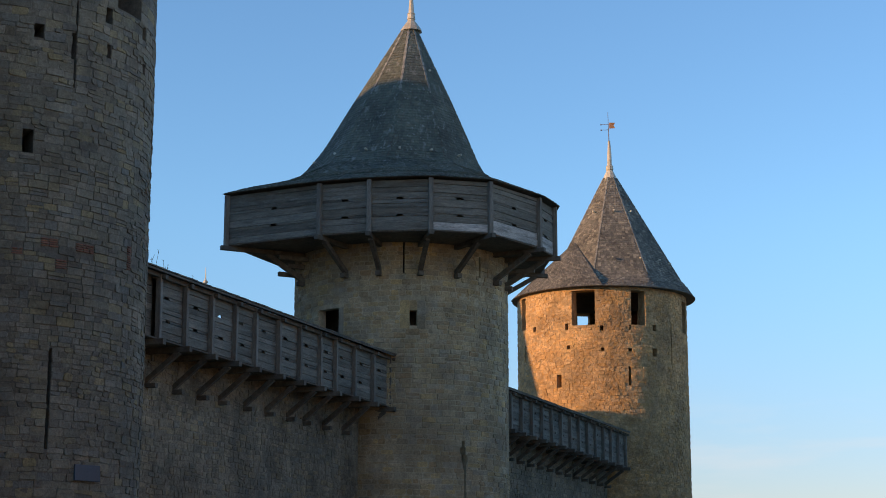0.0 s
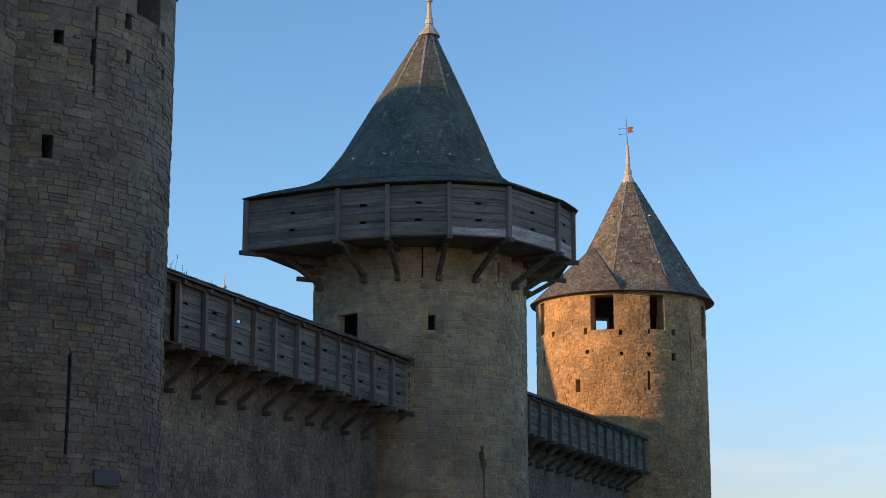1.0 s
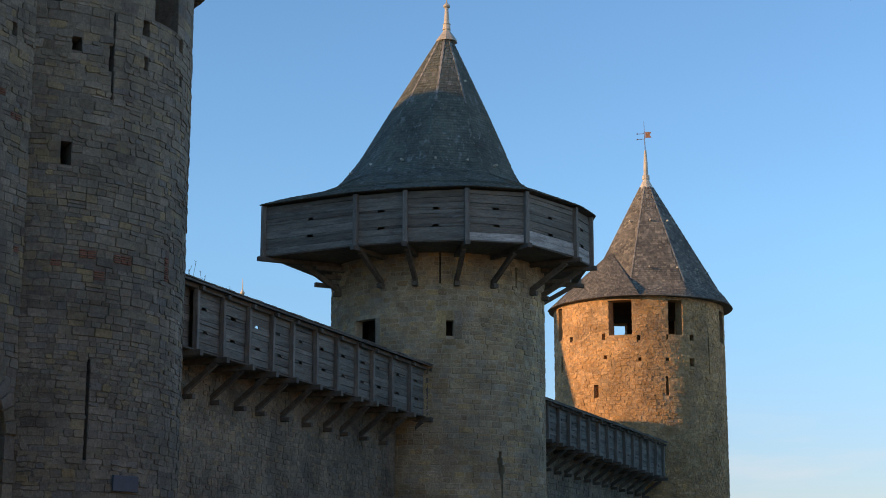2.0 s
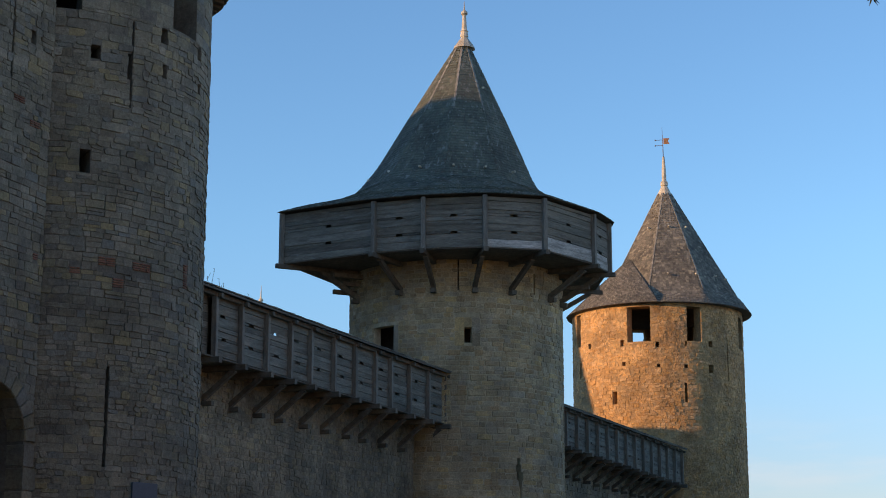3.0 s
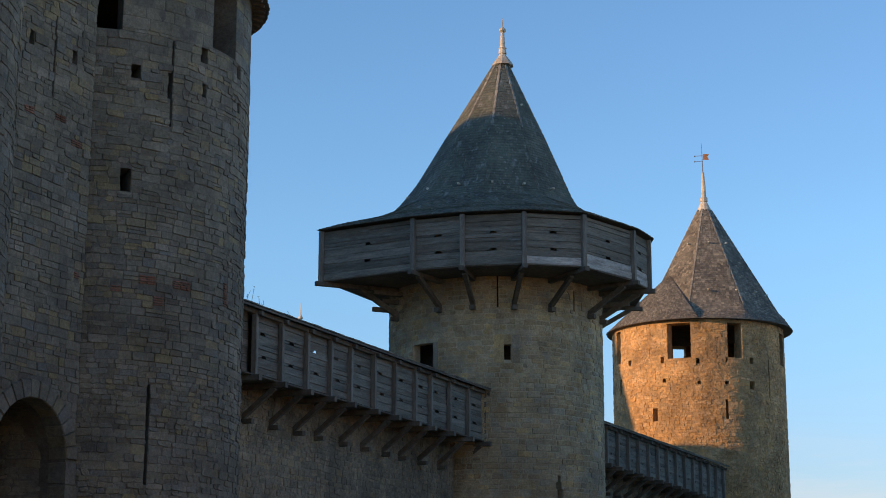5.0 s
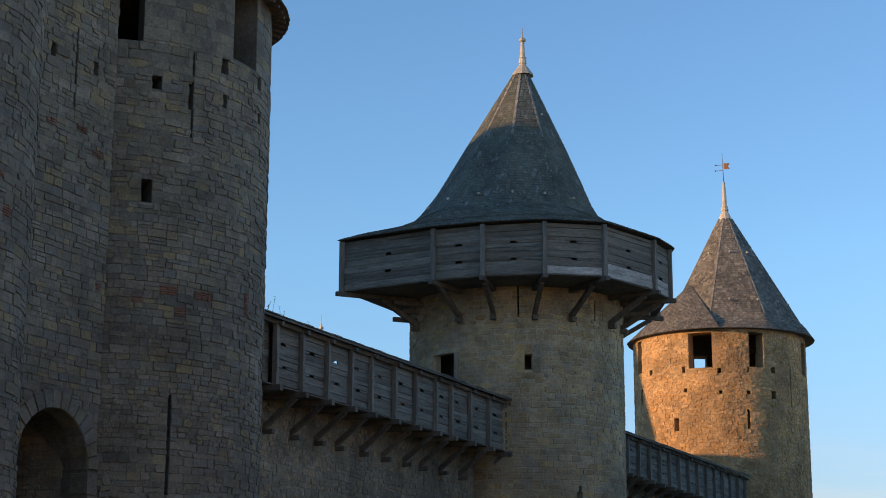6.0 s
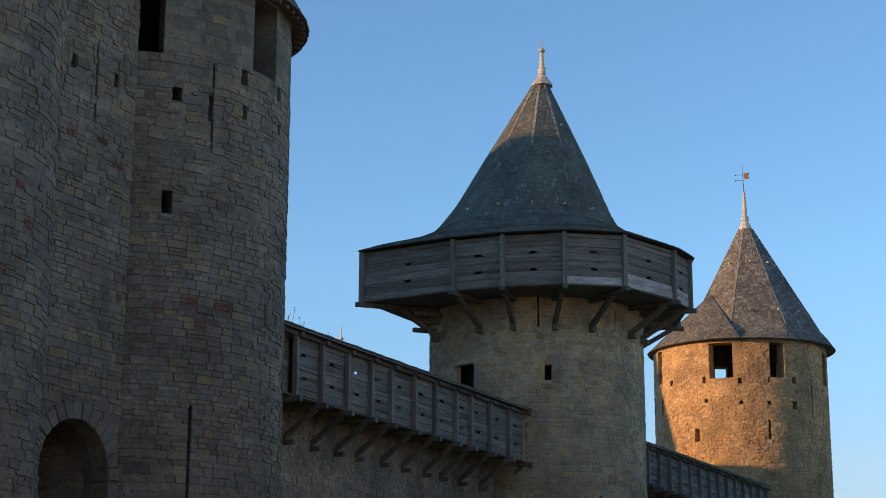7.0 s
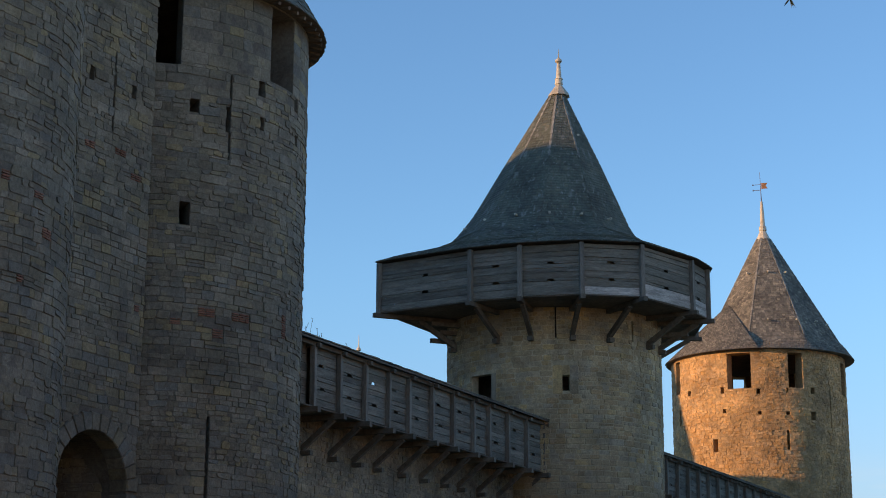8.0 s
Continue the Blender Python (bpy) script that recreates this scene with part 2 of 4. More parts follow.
def core(place, ss, z0, z1, holes, thick, closed=False):
    """The wall's body: outer and inner skin with the openings cut through and their jambs."""
    cuts_s = sorted({round(s, 4) for s in [*ss, *[h[0] for h in holes], *[h[1] for h in holes]]})
    cuts_z = sorted({round(z, 4) for z in [z0, z1, *[min(max(h[2], z0), z1) for h in holes], *[min(max(h[3], z0), z1) for h in holes]]})
    ns, nz = len(cuts_s), len(cuts_z)
    shape = Shape()
    shape.v = [place(s, z, d) for d in (0.0, -thick) for z in cuts_z for s in cuts_s]
    at = lambda i, j, k: k * ns * nz + j * ns + (i % (ns - 1) if closed else i)
    full = lambda i, j: 0 <= j < nz - 1 and (closed or 0 <= i < ns - 1) and not any(h[0] - 1e-3 < (cuts_s[i % (ns - 1)] + cuts_s[i % (ns - 1) + 1]) / 2 < h[1] + 1e-3 and h[2] < (cuts_z[j] + cuts_z[j + 1]) / 2 < h[3] for h in holes)
    for j in range(nz - 1):
        for i in range(ns - 1):
            if not full(i, j):
                continue
            shape.f.append((at(i, j, 0), at(i + 1, j, 0), at(i + 1, j + 1, 0), at(i, j + 1, 0)))
            shape.f.append((at(i, j, 1), at(i, j + 1, 1), at(i + 1, j + 1, 1), at(i + 1, j, 1)))
            for di, dj, e in ((-1, 0, ((0, 0), (0, 1))), (1, 0, ((1, 1), (1, 0))), (0, -1, ((1, 0), (0, 0))), (0, 1, ((0, 1), (1, 1)))):
                if not full(i + di, j + dj):
                    p, q = e
                    shape.f.append((at(i + p[0], j + p[1], 0), at(i + q[0], j + q[1], 0), at(i + q[0], j + q[1], 1), at(i + p[0], j + p[1], 1)))
    return shape


def courses(s0, s1, z0, z1, holes, heights, widths, seed, shift=None):
    """Stones of a wall, course by course, as (s, s, z, z); the openings stay free."""
    r = random.Random(seed)
    z, out = z0, []
    while z < z1 - 0.05:
        h = min(r.uniform(*heights), z1 - z)
        gaps = sorted((a, b) for a, b, c, d in holes if z + h > c + 0.03 and z < d - 0.03)
        spans, a = [], s0
        for g in gaps:
            if g[0] > a:
                spans.append((a, g[0]))
            a = max(a, g[1])
        if a < s1:
            spans.append((a, s1))
        for a, b in spans:
            s = a
            while s < b - 0.02:
                w = r.uniform(*widths) * (0.7 + 0.6 * max(0.0, h - heights[0]) / (heights[1] - heights[0]))
                w = b - s if b - s < w + widths[0] * 0.6 else w
                if w > widths[0] * 1.4 and h > heights[0] * 1.5 and r.random() < 0.18:
                    k = r.uniform(0.4, 0.6) * h
                    out += [(s, s + w, z, z + k), (s, s + w, z + k, z + h)]
                else:
                    out.append((s, s + w, z, z + h))
                s += w
        z += h
    return out


def stone_shape(place, stones, joint, proud, seed, wobble=0.02, rugged=1.0):
    """All the stones joined: each a block with broken corners and a tilted, uneven front."""
    r = random.Random(seed)
    shape = Shape()
    fs = [tuple(range(16, 24))] + [(a + i, a + (i + 1) % 8, a + 8 + (i + 1) % 8, a + 8 + i) for a in (0, 8) for i in range(8)]
    for a, b, c, d in stones:
        k = min(joint, (b - a) * 0.2, (d - c) * 0.2) * r.uniform(0.6, 1.4)
        p = r.uniform(*proud)
        corner = [(a + k, c + k), (b - k, c + k), (b - k, d - k), (a + k, d - k)]
        corner = [(s + r.uniform(-wobble, wobble), z + r.uniform(-wobble, wobble) * 0.8) for s, z in corner]
        ms, mz = sum(q[0] for q in corner) / 4, sum(q[1] for q in corner) / 4
        e = []
        for j in range(4):
            q, before, after = corner[j], corner[j - 1], corner[(j + 1) % 4]
            for o in (before, after):
                cut = r.uniform(0.006, 0.065) / max(0.1, math.hypot(o[0] - q[0], o[1] - q[1]))
                e.append((q[0] + (o[0] - q[0]) * min(0.3, cut), q[1] + (o[1] - q[1]) * min(0.3, cut)))
        i = r.uniform(0.03, 0.10)
        f = [(s + (ms - s) * i, z + (mz - z) * i * 1.5) for s, z in e]
        tilt, lean = r.uniform(-0.4, 0.4) * rugged * abs(p) / (b - a), r.uniform(-0.5, 0.5) * rugged * abs(p) / (d - c)
        shape.add([place(s, z, -0.02) for s, z in e] + [place(s, z, p * 0.75) for s, z in e] + [place(s, z, p + tilt * (s - ms) + lean * (z - mz)) for s, z in f], fs)
    return shape


def slates(rings, row, width, seed, rounded=True, lift=0.03, own=None):
    """Slates laid in rows over a roof given as rings of points, from the eave up."""
    r = random.Random(seed)
    n = len(rings[0])
    rings = [[Vector(p) for p in ring] for ring in rings]
    mean = [0.0]
    for a, b in zip(rings, rings[1:]):
        mean.append(mean[-1] + sum((q - p).length for p, q in zip(a, b)) / n)

    def at(u, v):
        v = min(max(v, 0.0), mean[-1])
        k = max(i for i in range(len(mean) - 1) if mean[i] <= v + 1e-9)
        f = (v - mean[k]) / (mean[k + 1] - mean[k])
        i = int(u * n) % n
        g = u * n - int(u * n)
        lo, hi = rings[k][i].lerp(rings[k][(i + 1) % n], g), rings[k + 1][i].lerp(rings[k + 1][(i + 1) % n], g)
        return lo.lerp(hi, f)

    def girth(v):
        pts = [at(i / n, v) for i in range(n)]
        return sum((pts[i] - pts[i - 1]).length for i in range(n))

    shape, single = Shape(), []
    v, odd = 0.0, 0
    while v < mean[-1] - row * 0.5:
        count = max(5, int(girth(v) / width))
        for i in range(count):
            u = ((i + 0.5 * odd + r.uniform(-0.06, 0.06)) / count) % 1.0
            du = 0.47 / count
            vl, vu = v - 0.03 + r.uniform(-0.012, 0.012), v + row * 1.25
            a, b, c, d = at((u - du) % 1, vl), at((u + du) % 1, vl), at((u + du) % 1, vu), at((u - du) % 1, vu)
            nor = (b - a).cross(d - a)
            if nor.length < 1e-9:
                continue
            nor.normalize()
            t = lift * r.uniform(0.7, 1.3)
            if own and own[0] < u < own[1] and own[2] < v < own[3] and len(single) < 300:
                m = Matrix(((b - a), (d - a), nor * t / 0.03)).transposed().to_4x4()
                m.translation = (a + b) / 2
                single.append(m)
                continue
            cut = 0.3 if rounded else 0.04
            side = a.lerp(d, cut * 0.8), b.lerp(c, cut * 0.8)
            low = a.lerp(b, 0.25 if rounded else 0.03), a.lerp(b, 0.75 if rounded else 0.97)
            top = [side[0] + nor * t * 0.8, low[0] + nor * t, low[1] + nor * t, side[1] + nor * t * 0.8, c + nor * 0.004, d + nor * 0.004]
            under = [side[0] - nor * 0.01, low[0] - nor * 0.01, low[1] - nor * 0.01, side[1] - nor * 0.01]
            shape.add(top + under, [(0, 1, 2, 3, 4, 5), (6, 7, 1, 0), (7, 8, 2, 1), (8, 9, 3, 2)])
        v += row
        odd = 1 - odd
    return (shape, single) if own else shape


def lay_slates(deck, poses, mat):
    """Slates as separate pieces on one shared rounded plate."""
    s = Shape()
    s.add([(-0.5, 0.24, 0.024), (-0.25, 0, 0.03), (0.25, 0, 0.03), (0.5, 0.24, 0.024), (0.5, 1, 0.004), (-0.5, 1, 0.004), (-0.5, 0.24, -0.01), (-0.25, 0, -0.01), (0.25, 0, -0.01), (0.5, 0.24, -0.01)],
          [(0, 1, 2, 3, 4, 5), (6, 7, 1, 0), (7, 8, 2, 1), (8, 9, 3, 2)])
    me = s.mesh("slate", mat)
    base = Vector((0, 0, 0))
    up = deck
    while up:
        base += up.location
        up = up.parent
    for m in poses:
        ob = new("slate", me)
        ob.parent = deck
        ob.matrix_local = Matrix.Translation(-base) @ m


def loft(rings):
    shape = Shape()
    n = len(rings[0])
    for ring in rings:
        shape.v.extend(tuple(p) for p in ring)
    for k in range(len(rings) - 1):
        for i in range(n):
            j = (i + 1) % n
            shape.f.append((k * n + i, k * n + j, (k + 1) * n + j, (k + 1) * n + i))
    shape.f.append(tuple(range(n - 1, -1, -1)))
    shape.f.append(tuple((len(rings) - 1) * n + i for i in range(n)))
    return shape


def ngon(cx, cy, z, radius, n, facets=0, turn=0.0, angles=None):
    """A ring of n points; with facets, on a regular polygon's sides."""
    out = []
    for i in range(n):
        a = angles[i] if angles else 2 * math.pi * i / n
        r = radius
        if facets:
            w = 2 * math.pi / facets
            q = ((a - turn) % w) - w / 2
            r = radius * math.cos(w / 2) / math.cos(q)
        out.append((cx + r * math.cos(a), cy + r * math.sin(a), z))
    return out


# ---- ground ----
g = Shape()
g.add([(-1500, -1500, 0), (1500, -1500, 0), (1500, 1500, 0), (-1500, 1500, 0)], [(0, 1, 2, 3)])
solid("ground", g, GRASS, "dry straw-coloured grass ground round the castle", "ground", "structure")


# ---- towers ----
def deg(holes, radius):
    return [(radians(a) * radius, radians(b) * radius, c, d) for a, b, c, d in holes]


def split_stones(stones, zone, most=300):
    """The stones of a stretch of the wall, to be pieces of their own, and the rest."""
    own = [t for t in stones if zone[0] < t[0] and t[1] < zone[1] and zone[2] < t[2] and t[3] < zone[3]][:most]
    kept = set(own)
    return own, [t for t in stones if t not in kept]


def lay_stones(owner, place, stones, joint, proud, seed, mat):
    """Stones as separate pieces that share a few worn block shapes."""
    r = random.Random(seed)
    for a, b, c, d in stones:
        s, z = (a + b) / 2, (c + d) / 2
        p = Vector(place(s, z, 0.0))
        out = Vector(place(s, z, 1.0)) - p
        across = Vector(place(b, z, 0.0)) - Vector(place(a, z, 0.0))
        across.z += r.uniform(-0.05, 0.05) * across.length
        k = r.uniform(*proud)
        piece("stone", block_mesh(mat, r.randrange(12), 0.035), owner, p + out * ((k - 0.03) / 2), across, out, (b - a - 2 * joint, k + 0.03, d - c - 2 * joint))


def tower_body(tower, cx, cy, radius, top, holes, arc, mats, heights, widths, joint, proud, seed, low=0.0, wobble=0.02, brick=(), bare=(), zone=None, lined=False, wave=0.0, thick=0.9, ashlar=None, rugged=1.0):
    """A round tower's wall with its openings, and the stones on the arc that faces the open ground."""
    place = round_wall(cx, cy, radius)
    hs = deg(holes, radius)
    ss = [radians(a) * radius for a in range(-180, 181, 5)]
    body = part("wall", core(place, ss, -0.3, top, hs, thick, closed=True), mats[1], tower)
    zones = deg(brick, radius)
    free, split = hs + zones + deg(bare, radius), ashlar or top
    stones = courses(radians(arc[0]) * radius, radians(arc[1]) * radius, low, split, free, heights, widths, seed)
    if ashlar:
        dressed = courses(radians(arc[0]) * radius, radians(arc[1]) * radius, ashlar, top, free, (0.26, 0.4), (0.4, 1.0), seed + 8)
        part("dressed_stonework", stone_shape(place, dressed, 0.006, (0.012, 0.022), seed + 9, 0.012), mats[0], tower, "large smooth dressed blocks", kind="stuff")
    laid = uneven(place, wave) if wave else place
    if zone:
        own, stones = split_stones(stones, deg([zone], radius)[0])
        lay_stones(body, laid, own, joint, proud, seed + 3, mats[0])
    part("stonework", stone_shape(laid, stones, joint, proud, seed + 1, wobble, rugged), mats[0], tower, kind="stuff")
    if zones:
        thin = []
        for s in zones:
            thin += courses(s[0], s[1], s[2], s[3], [], (0.055, 0.075), (0.2, 0.3), seed + 5)
        part("brick_repair", stone_shape(place, thin, 0.012, (0.02, 0.05), seed + 6, 0.008), BRICK, tower, "patches of thin red brick", kind="stuff")
    if lined:
        # dark cylinder added to stand in for the deep shade behind the openings
        s = Shape()
        s.tube([(cx, cy, z) for z in (0.0, top - 0.05)], [radius - 1.25, radius - 1.25], 40)
        part("inner_partition", s, DARK_WOOD, tower, "added dark cylinder that blackens the openings")
    return body, place


NEAR = (-29.4, 39.23, 4.8)
near_holes = [(-57.6, -44.0, 17.80, 20.6), (-8.3, 6.3, 17.97, 20.3), (-40.4, -37.0, 16.45, 16.85), (-13.9, -10.6, 17.39, 17.86), (-12.8, -10.6, 16.37, 16.78), (8.2, 11.4, 17.47, 17.90),
              (9.1, 11.8, 16.38, 16.76), (-42.4, -38.8, 13.16, 13.82), (-26.0, -25.2, 15.22, 16.03), (-27.2, -25.3, 16.03, 16.79), (-26.0, -25.2, 16.79, 17.77), (-30.1, -28.9, 5.2, 7.9)]
near_brick = [(-34.7, -28.6, 10.63, 10.88), (-29.4, -25.2, 10.07, 10.38), (-22.2, -14.8, 10.62, 10.89), (2.7, 5.8, 10.46, 11.20), (-44.0, -40.3, 10.34, 10.52)]
gate_tower = thing("gate_tower", "round grey rubble-stone gate tower with slate roof beside the gate", "tower", (NEAR[0], NEAR[1], 0), "castle towers")
near_body, near_place = tower_body(gate_tower, *NEAR, 20.6, near_holes, (-80, 60), (RUBBLE, MORTAR), (0.12, 0.29), (0.2, 0.58), 0.006, (0.003, 0.042), 11, low=2.0, wobble=0.032, wave=0.045, ashlar=17.9, brick=near_brick, zone=(-44, -2, 7.9, 13.0))

LEFT = (-29.4, 28.22, 4.8)
left_brick = [(3.9, 8.5, 11.88, 12.10), (8.5, 14.0, 11.02, 11.27), (-9.1, -6.0, 12.05, 12.29), (-1.2, 1.5, 9.79, 9.99)]
second_tower = thing("gate_tower", "round grey rubble-stone gate tower in shade, nearer twin", "tower", (LEFT[0], LEFT[1], 0), "castle towers")
tower_body(second_tower, *LEFT, 20.6, [], (-70, 60), (RUBBLE, MORTAR), (0.12, 0.29), (0.2, 0.58), 0.006, (0.003, 0.042), 23, low=2.0, wobble=0.032, brick=left_brick, wave=0.045, zone=(-45, 25, 8.0, 12.0))


def cone_roof(tower, cx, cy, eave_r, eave_z, height, mat, row, width, seed, facets=0, n=36):
    rings = [ngon(cx, cy, eave_z + height * f, eave_r * (1 - f) + 0.05, n, facets) for f in (0.0, 0.12, 0.5, 1.0)]
    deck = part("roof", loft(rings), DARK_WOOD, tower)
    part("slating", slates(rings, row, width, seed), mat, tower, kind="stuff")
    return deck


for t, c, s in ((gate_tower, NEAR, 31), (second_tower, LEFT, 32)):
    cone_roof(t, c[0], c[1], 5.3, 20.35, 9.0, SLATE, 0.3, 0.4, s)

# gate wall between the towers, with the arch
GATE_X = -26.4
gate = thing("wall_gate", "grey rubble gate wall with a round-arched gateway", "wall", (GATE_X, 33.5, 0), kind="structure")
ARCH_Y, ARCH_R, ARCH_SPRING = 33.5, 1.45, 5.75
steps = 30
arch_holes = [(ARCH_Y - 30 - ARCH_R, ARCH_Y - 30 + ARCH_R, -1, ARCH_SPRING)]
for i in range(steps):
    za, zb = ARCH_SPRING + ARCH_R * i / steps, ARCH_SPRING + ARCH_R * (i + 1) / steps
    w = math.sqrt(max(0.0, ARCH_R ** 2 - ((za + zb) / 2 - ARCH_SPRING) ** 2))
    arch_holes.append((ARCH_Y - 30 - w, ARCH_Y - 30 + w, za, zb))
gate_holes = [(32.49 - 30, 32.69 - 30, 16.33, 16.75), (33.53 - 30, 33.60 - 30, 15.22, 17.47), (34.31 - 30, 34.53 - 30, 16.39, 16.77)]
gate_place = flat_wall(GATE_X, 30.0)
gate_brick = [(2.44, 2.85, 14.5, 14.72), (3.72, 4.2, 14.62, 14.82), (4.45, 4.9, 14.1, 14.32), (4.88, 5.1, 10.55, 10.74)]
part("wall", core(gate_place, [1.6, 5.3], -0.3, 20.5, arch_holes + gate_holes, 1.2), MORTAR, gate)
RIM = 0.42
rim_holes = [(a - RIM, b + RIM, c, d + (RIM if i == steps else 0)) for i, (a, b, c, d) in enumerate(arch_holes)]
thin = []
for z in gate_brick:
    thin += courses(*z, [], (0.055, 0.075), (0.2, 0.3), 45)
part("brick_repair", stone_shape(gate_place, thin, 0.012, (0.02, 0.05), 46, 0.008), BRICK, gate, "patches of thin red brick", kind="stuff")
gate_own, gate_rest = split_stones(courses(1.6, 5.32, 2.0, 20.5, rim_holes + gate_holes + gate_brick, (0.12, 0.27), (0.17, 0.5), 41), (1.6, 5.6, 7.6, 16.0))
part("stonework", stone_shape(uneven(gate_place, 0.045), gate_rest, 0.006, (0.003, 0.042), 42, 0.032), RUBBLE, gate, kind="stuff")
lay_stones(gate, uneven(gate_place, 0.045), gate_own, 0.006, (0.003, 0.042), 43, RUBBLE)

# ring of wedge stones round the gateway, one by one
VOUSSOIRS = 15
for i in range(VOUSSOIRS):
    a0, a1 = math.pi * (i + 0.03) / VOUSSOIRS, math.pi * (i + 0.97) / VOUSSOIRS
    s = Shape()
    ring = [(ARCH_Y + r * math.cos(a), ARCH_SPRING + r * math.sin(a)) for r, a in ((ARCH_R - 0.02, a0), (ARCH_R + RIM, a0), (ARCH_R + RIM + random.uniform(0, 0.06), a1), (ARCH_R - 0.02, a1))]
    my, mz = sum(q[0] for q in ring) / 4, sum(q[1] for q in ring) / 4
    front = [(y + (my - y) * 0.1, z + (mz - z) * 0.1) for y, z in ring]
    k = random.uniform(0.05, 0.08)
    s.add([(GATE_X - 0.5, y, z) for y, z in ring] + [(GATE_X + k * 0.5, y, z) for y, z in ring] + [(GATE_X + k, y, z) for y, z in front], [(8, 9, 10, 11)] + [(b + j, b + (j + 1) % 4, b + 4 + (j + 1) % 4, b + 4 + j) for b in (0, 4) for j in range(4)])
    part("voussoir", s, RUBBLE, gate)
for side in (-1, 1):
    for k in range(9):
        s = Shape()
        z0, w = 0.3 + k * 0.6, 0.42 + 0.12 * (k % 2)
        y = ARCH_Y + side * (ARCH_R + w / 2 - 0.02)
        s.beam((GATE_X - 0.5, y, z0 + 0.3), (GATE_X + 0.05, y, z0 + 0.3), w, 0.57, bevel=0.03)
        part("jamb_stone", s, RUBBLE, gate)
# the vaulted passage behind the gateway, with an inner arch
s = Shape()
pts = [(ARCH_Y + 1.75 * math.cos(math.pi * i / 16), ARCH_SPRING - 0.1 + 1.9 * math.sin(math.pi * i / 16)) for i in range(17)]
pts = [(ARCH_Y + 1.75, 0.0)] + pts + [(ARCH_Y - 1.75, 0.0)]
m = len(pts)
s.add([(x, y, z) for x in (GATE_X - 1.15, GATE_X - 5.0) for y, z in pts], [(i, i + 1, m + i + 1, m + i) for i in range(m - 1)] + [tuple(range(m, 2 * m))])
part("passage", s, MORTAR, gate, "dark vaulted gate passage")
s = Shape()
s.add([(x, y, z) for z in (20.5, 20.7) for x, y in ((-33.5, 31.6), (GATE_X + 0.05, 31.6), (GATE_X + 0.05, 35.6), (-33.5, 35.6))], [(3, 2, 1, 0), (4, 5, 6, 7)] + [(i, (i + 1) % 4, 4 + (i + 1) % 4, 4 + i) for i in range(4)])
part("roof", s, DARK_WOOD, gate)

# ---- middle tower ----
MID = (-29.44, 71.88, 5.1)
mid_tower = thing("hoarded_tower", "round buff stone tower with timber hoarding and steep slate roof", "tower", (MID[0], MID[1], 0), "castle towers")
mid_holes = [(-63.6, -59.8, 13.14, 13.84), (-115.2, -101.3, 12.4, 14.07), (-67.0, -66.2, 15.53, 17.15), (-23.4, -22.2, 15.60, 16.58), (-35.4, -33.6, 7.78, 8.06), (-36.4, -33.0, 7.46, 7.78), (-35.6, -32.0, 7.06, 7.46), (-34.6, -32.6, 6.82, 7.06), (-33.9, -32.9, 5.0, 6.82)]
SURROUND = [(-68.5, -63.6, 13.0, 14.3), (-63.6, -59.8, 13.84, 14.3), (-59.8, -55.5, 13.0, 14.3), (-65.5, -58.5, 12.72, 13.0)]    # smooth blocks round the small window
tower_body(mid_tower, *MID, 19.4, mid_holes, (-165, 60), (COURSED, PALE_MORTAR), (0.17, 0.29), (0.22, 0.66), 0.014, (0.002, 0.034), 51, low=2.0, wobble=0.03, wave=0.05, bare=[(-101.3, -98.5, 12.2, 14.07), *SURROUND], zone=(-88, -20, 8.2, 12.8), lined=True, thick=0.4)

# smooth render left over the stones beside the upper opening
s = Shape()
for a0, a1, z0, z1 in ((-101.2, -98.5, 12.2, 14.07),):
    k = max(2, int((a1 - a0) / 3))
    pts = [round_wall(*MID)(radians(a0 + (a1 - a0) * i / k) * MID[2], z, d) for d in (0.004, 0.03) for z in (z0, z1) for i in range(k + 1)]
    w = k + 1
    fs = [(2 * w + i, 2 * w + i + 1, 3 * w + i + 1, 3 * w + i) for i in range(k)] + [(i, i + 1, 2 * w + i + 1, 2 * w + i) for i in range(k)] + [(w + i + 1, w + i, 3 * w + i, 3 * w + i + 1) for i in range(k)]
    fs += [(w, 0, 2 * w, 3 * w), (k, w + k, 3 * w + k, 2 * w + k)]
    s.add(pts, fs)
part("render_coat", s, PLASTER, mid_tower, "smooth grey-buff render coat")

for a0, a1, z0, z1 in SURROUND:
    for zb in ((z0, (z0 + z1) / 2), ((z0 + z1) / 2, z1)) if z1 - z0 > 0.8 else ((z0, z1),):
        s = stone_shape(round_wall(*MID), [(radians(a0) * MID[2], radians(a1) * MID[2], *zb)], 0.008, (0.02, 0.028), 57, 0.01)
        part("window_block", s, COURSED, mid_tower)

# plan of the timber hoarding, corner by corner
HOARD = [(-35.25, 65.12), (-30.36, 64.57), (-28.04, 64.70), (-25.40, 65.33), (-23.22, 66.91), (-22.14, 70.59), (-22.05, 72.7), (-23.9, 76.6), (-28.0, 79.4), (-35.2, 79.0)]
HZ0, HZ1 = 17.0, 19.28
hoarding = thing("timber_hoarding", "weathered grey timber hoarding with loopholes round the tower top", "hoarding", (MID[0], MID[1], HZ0))


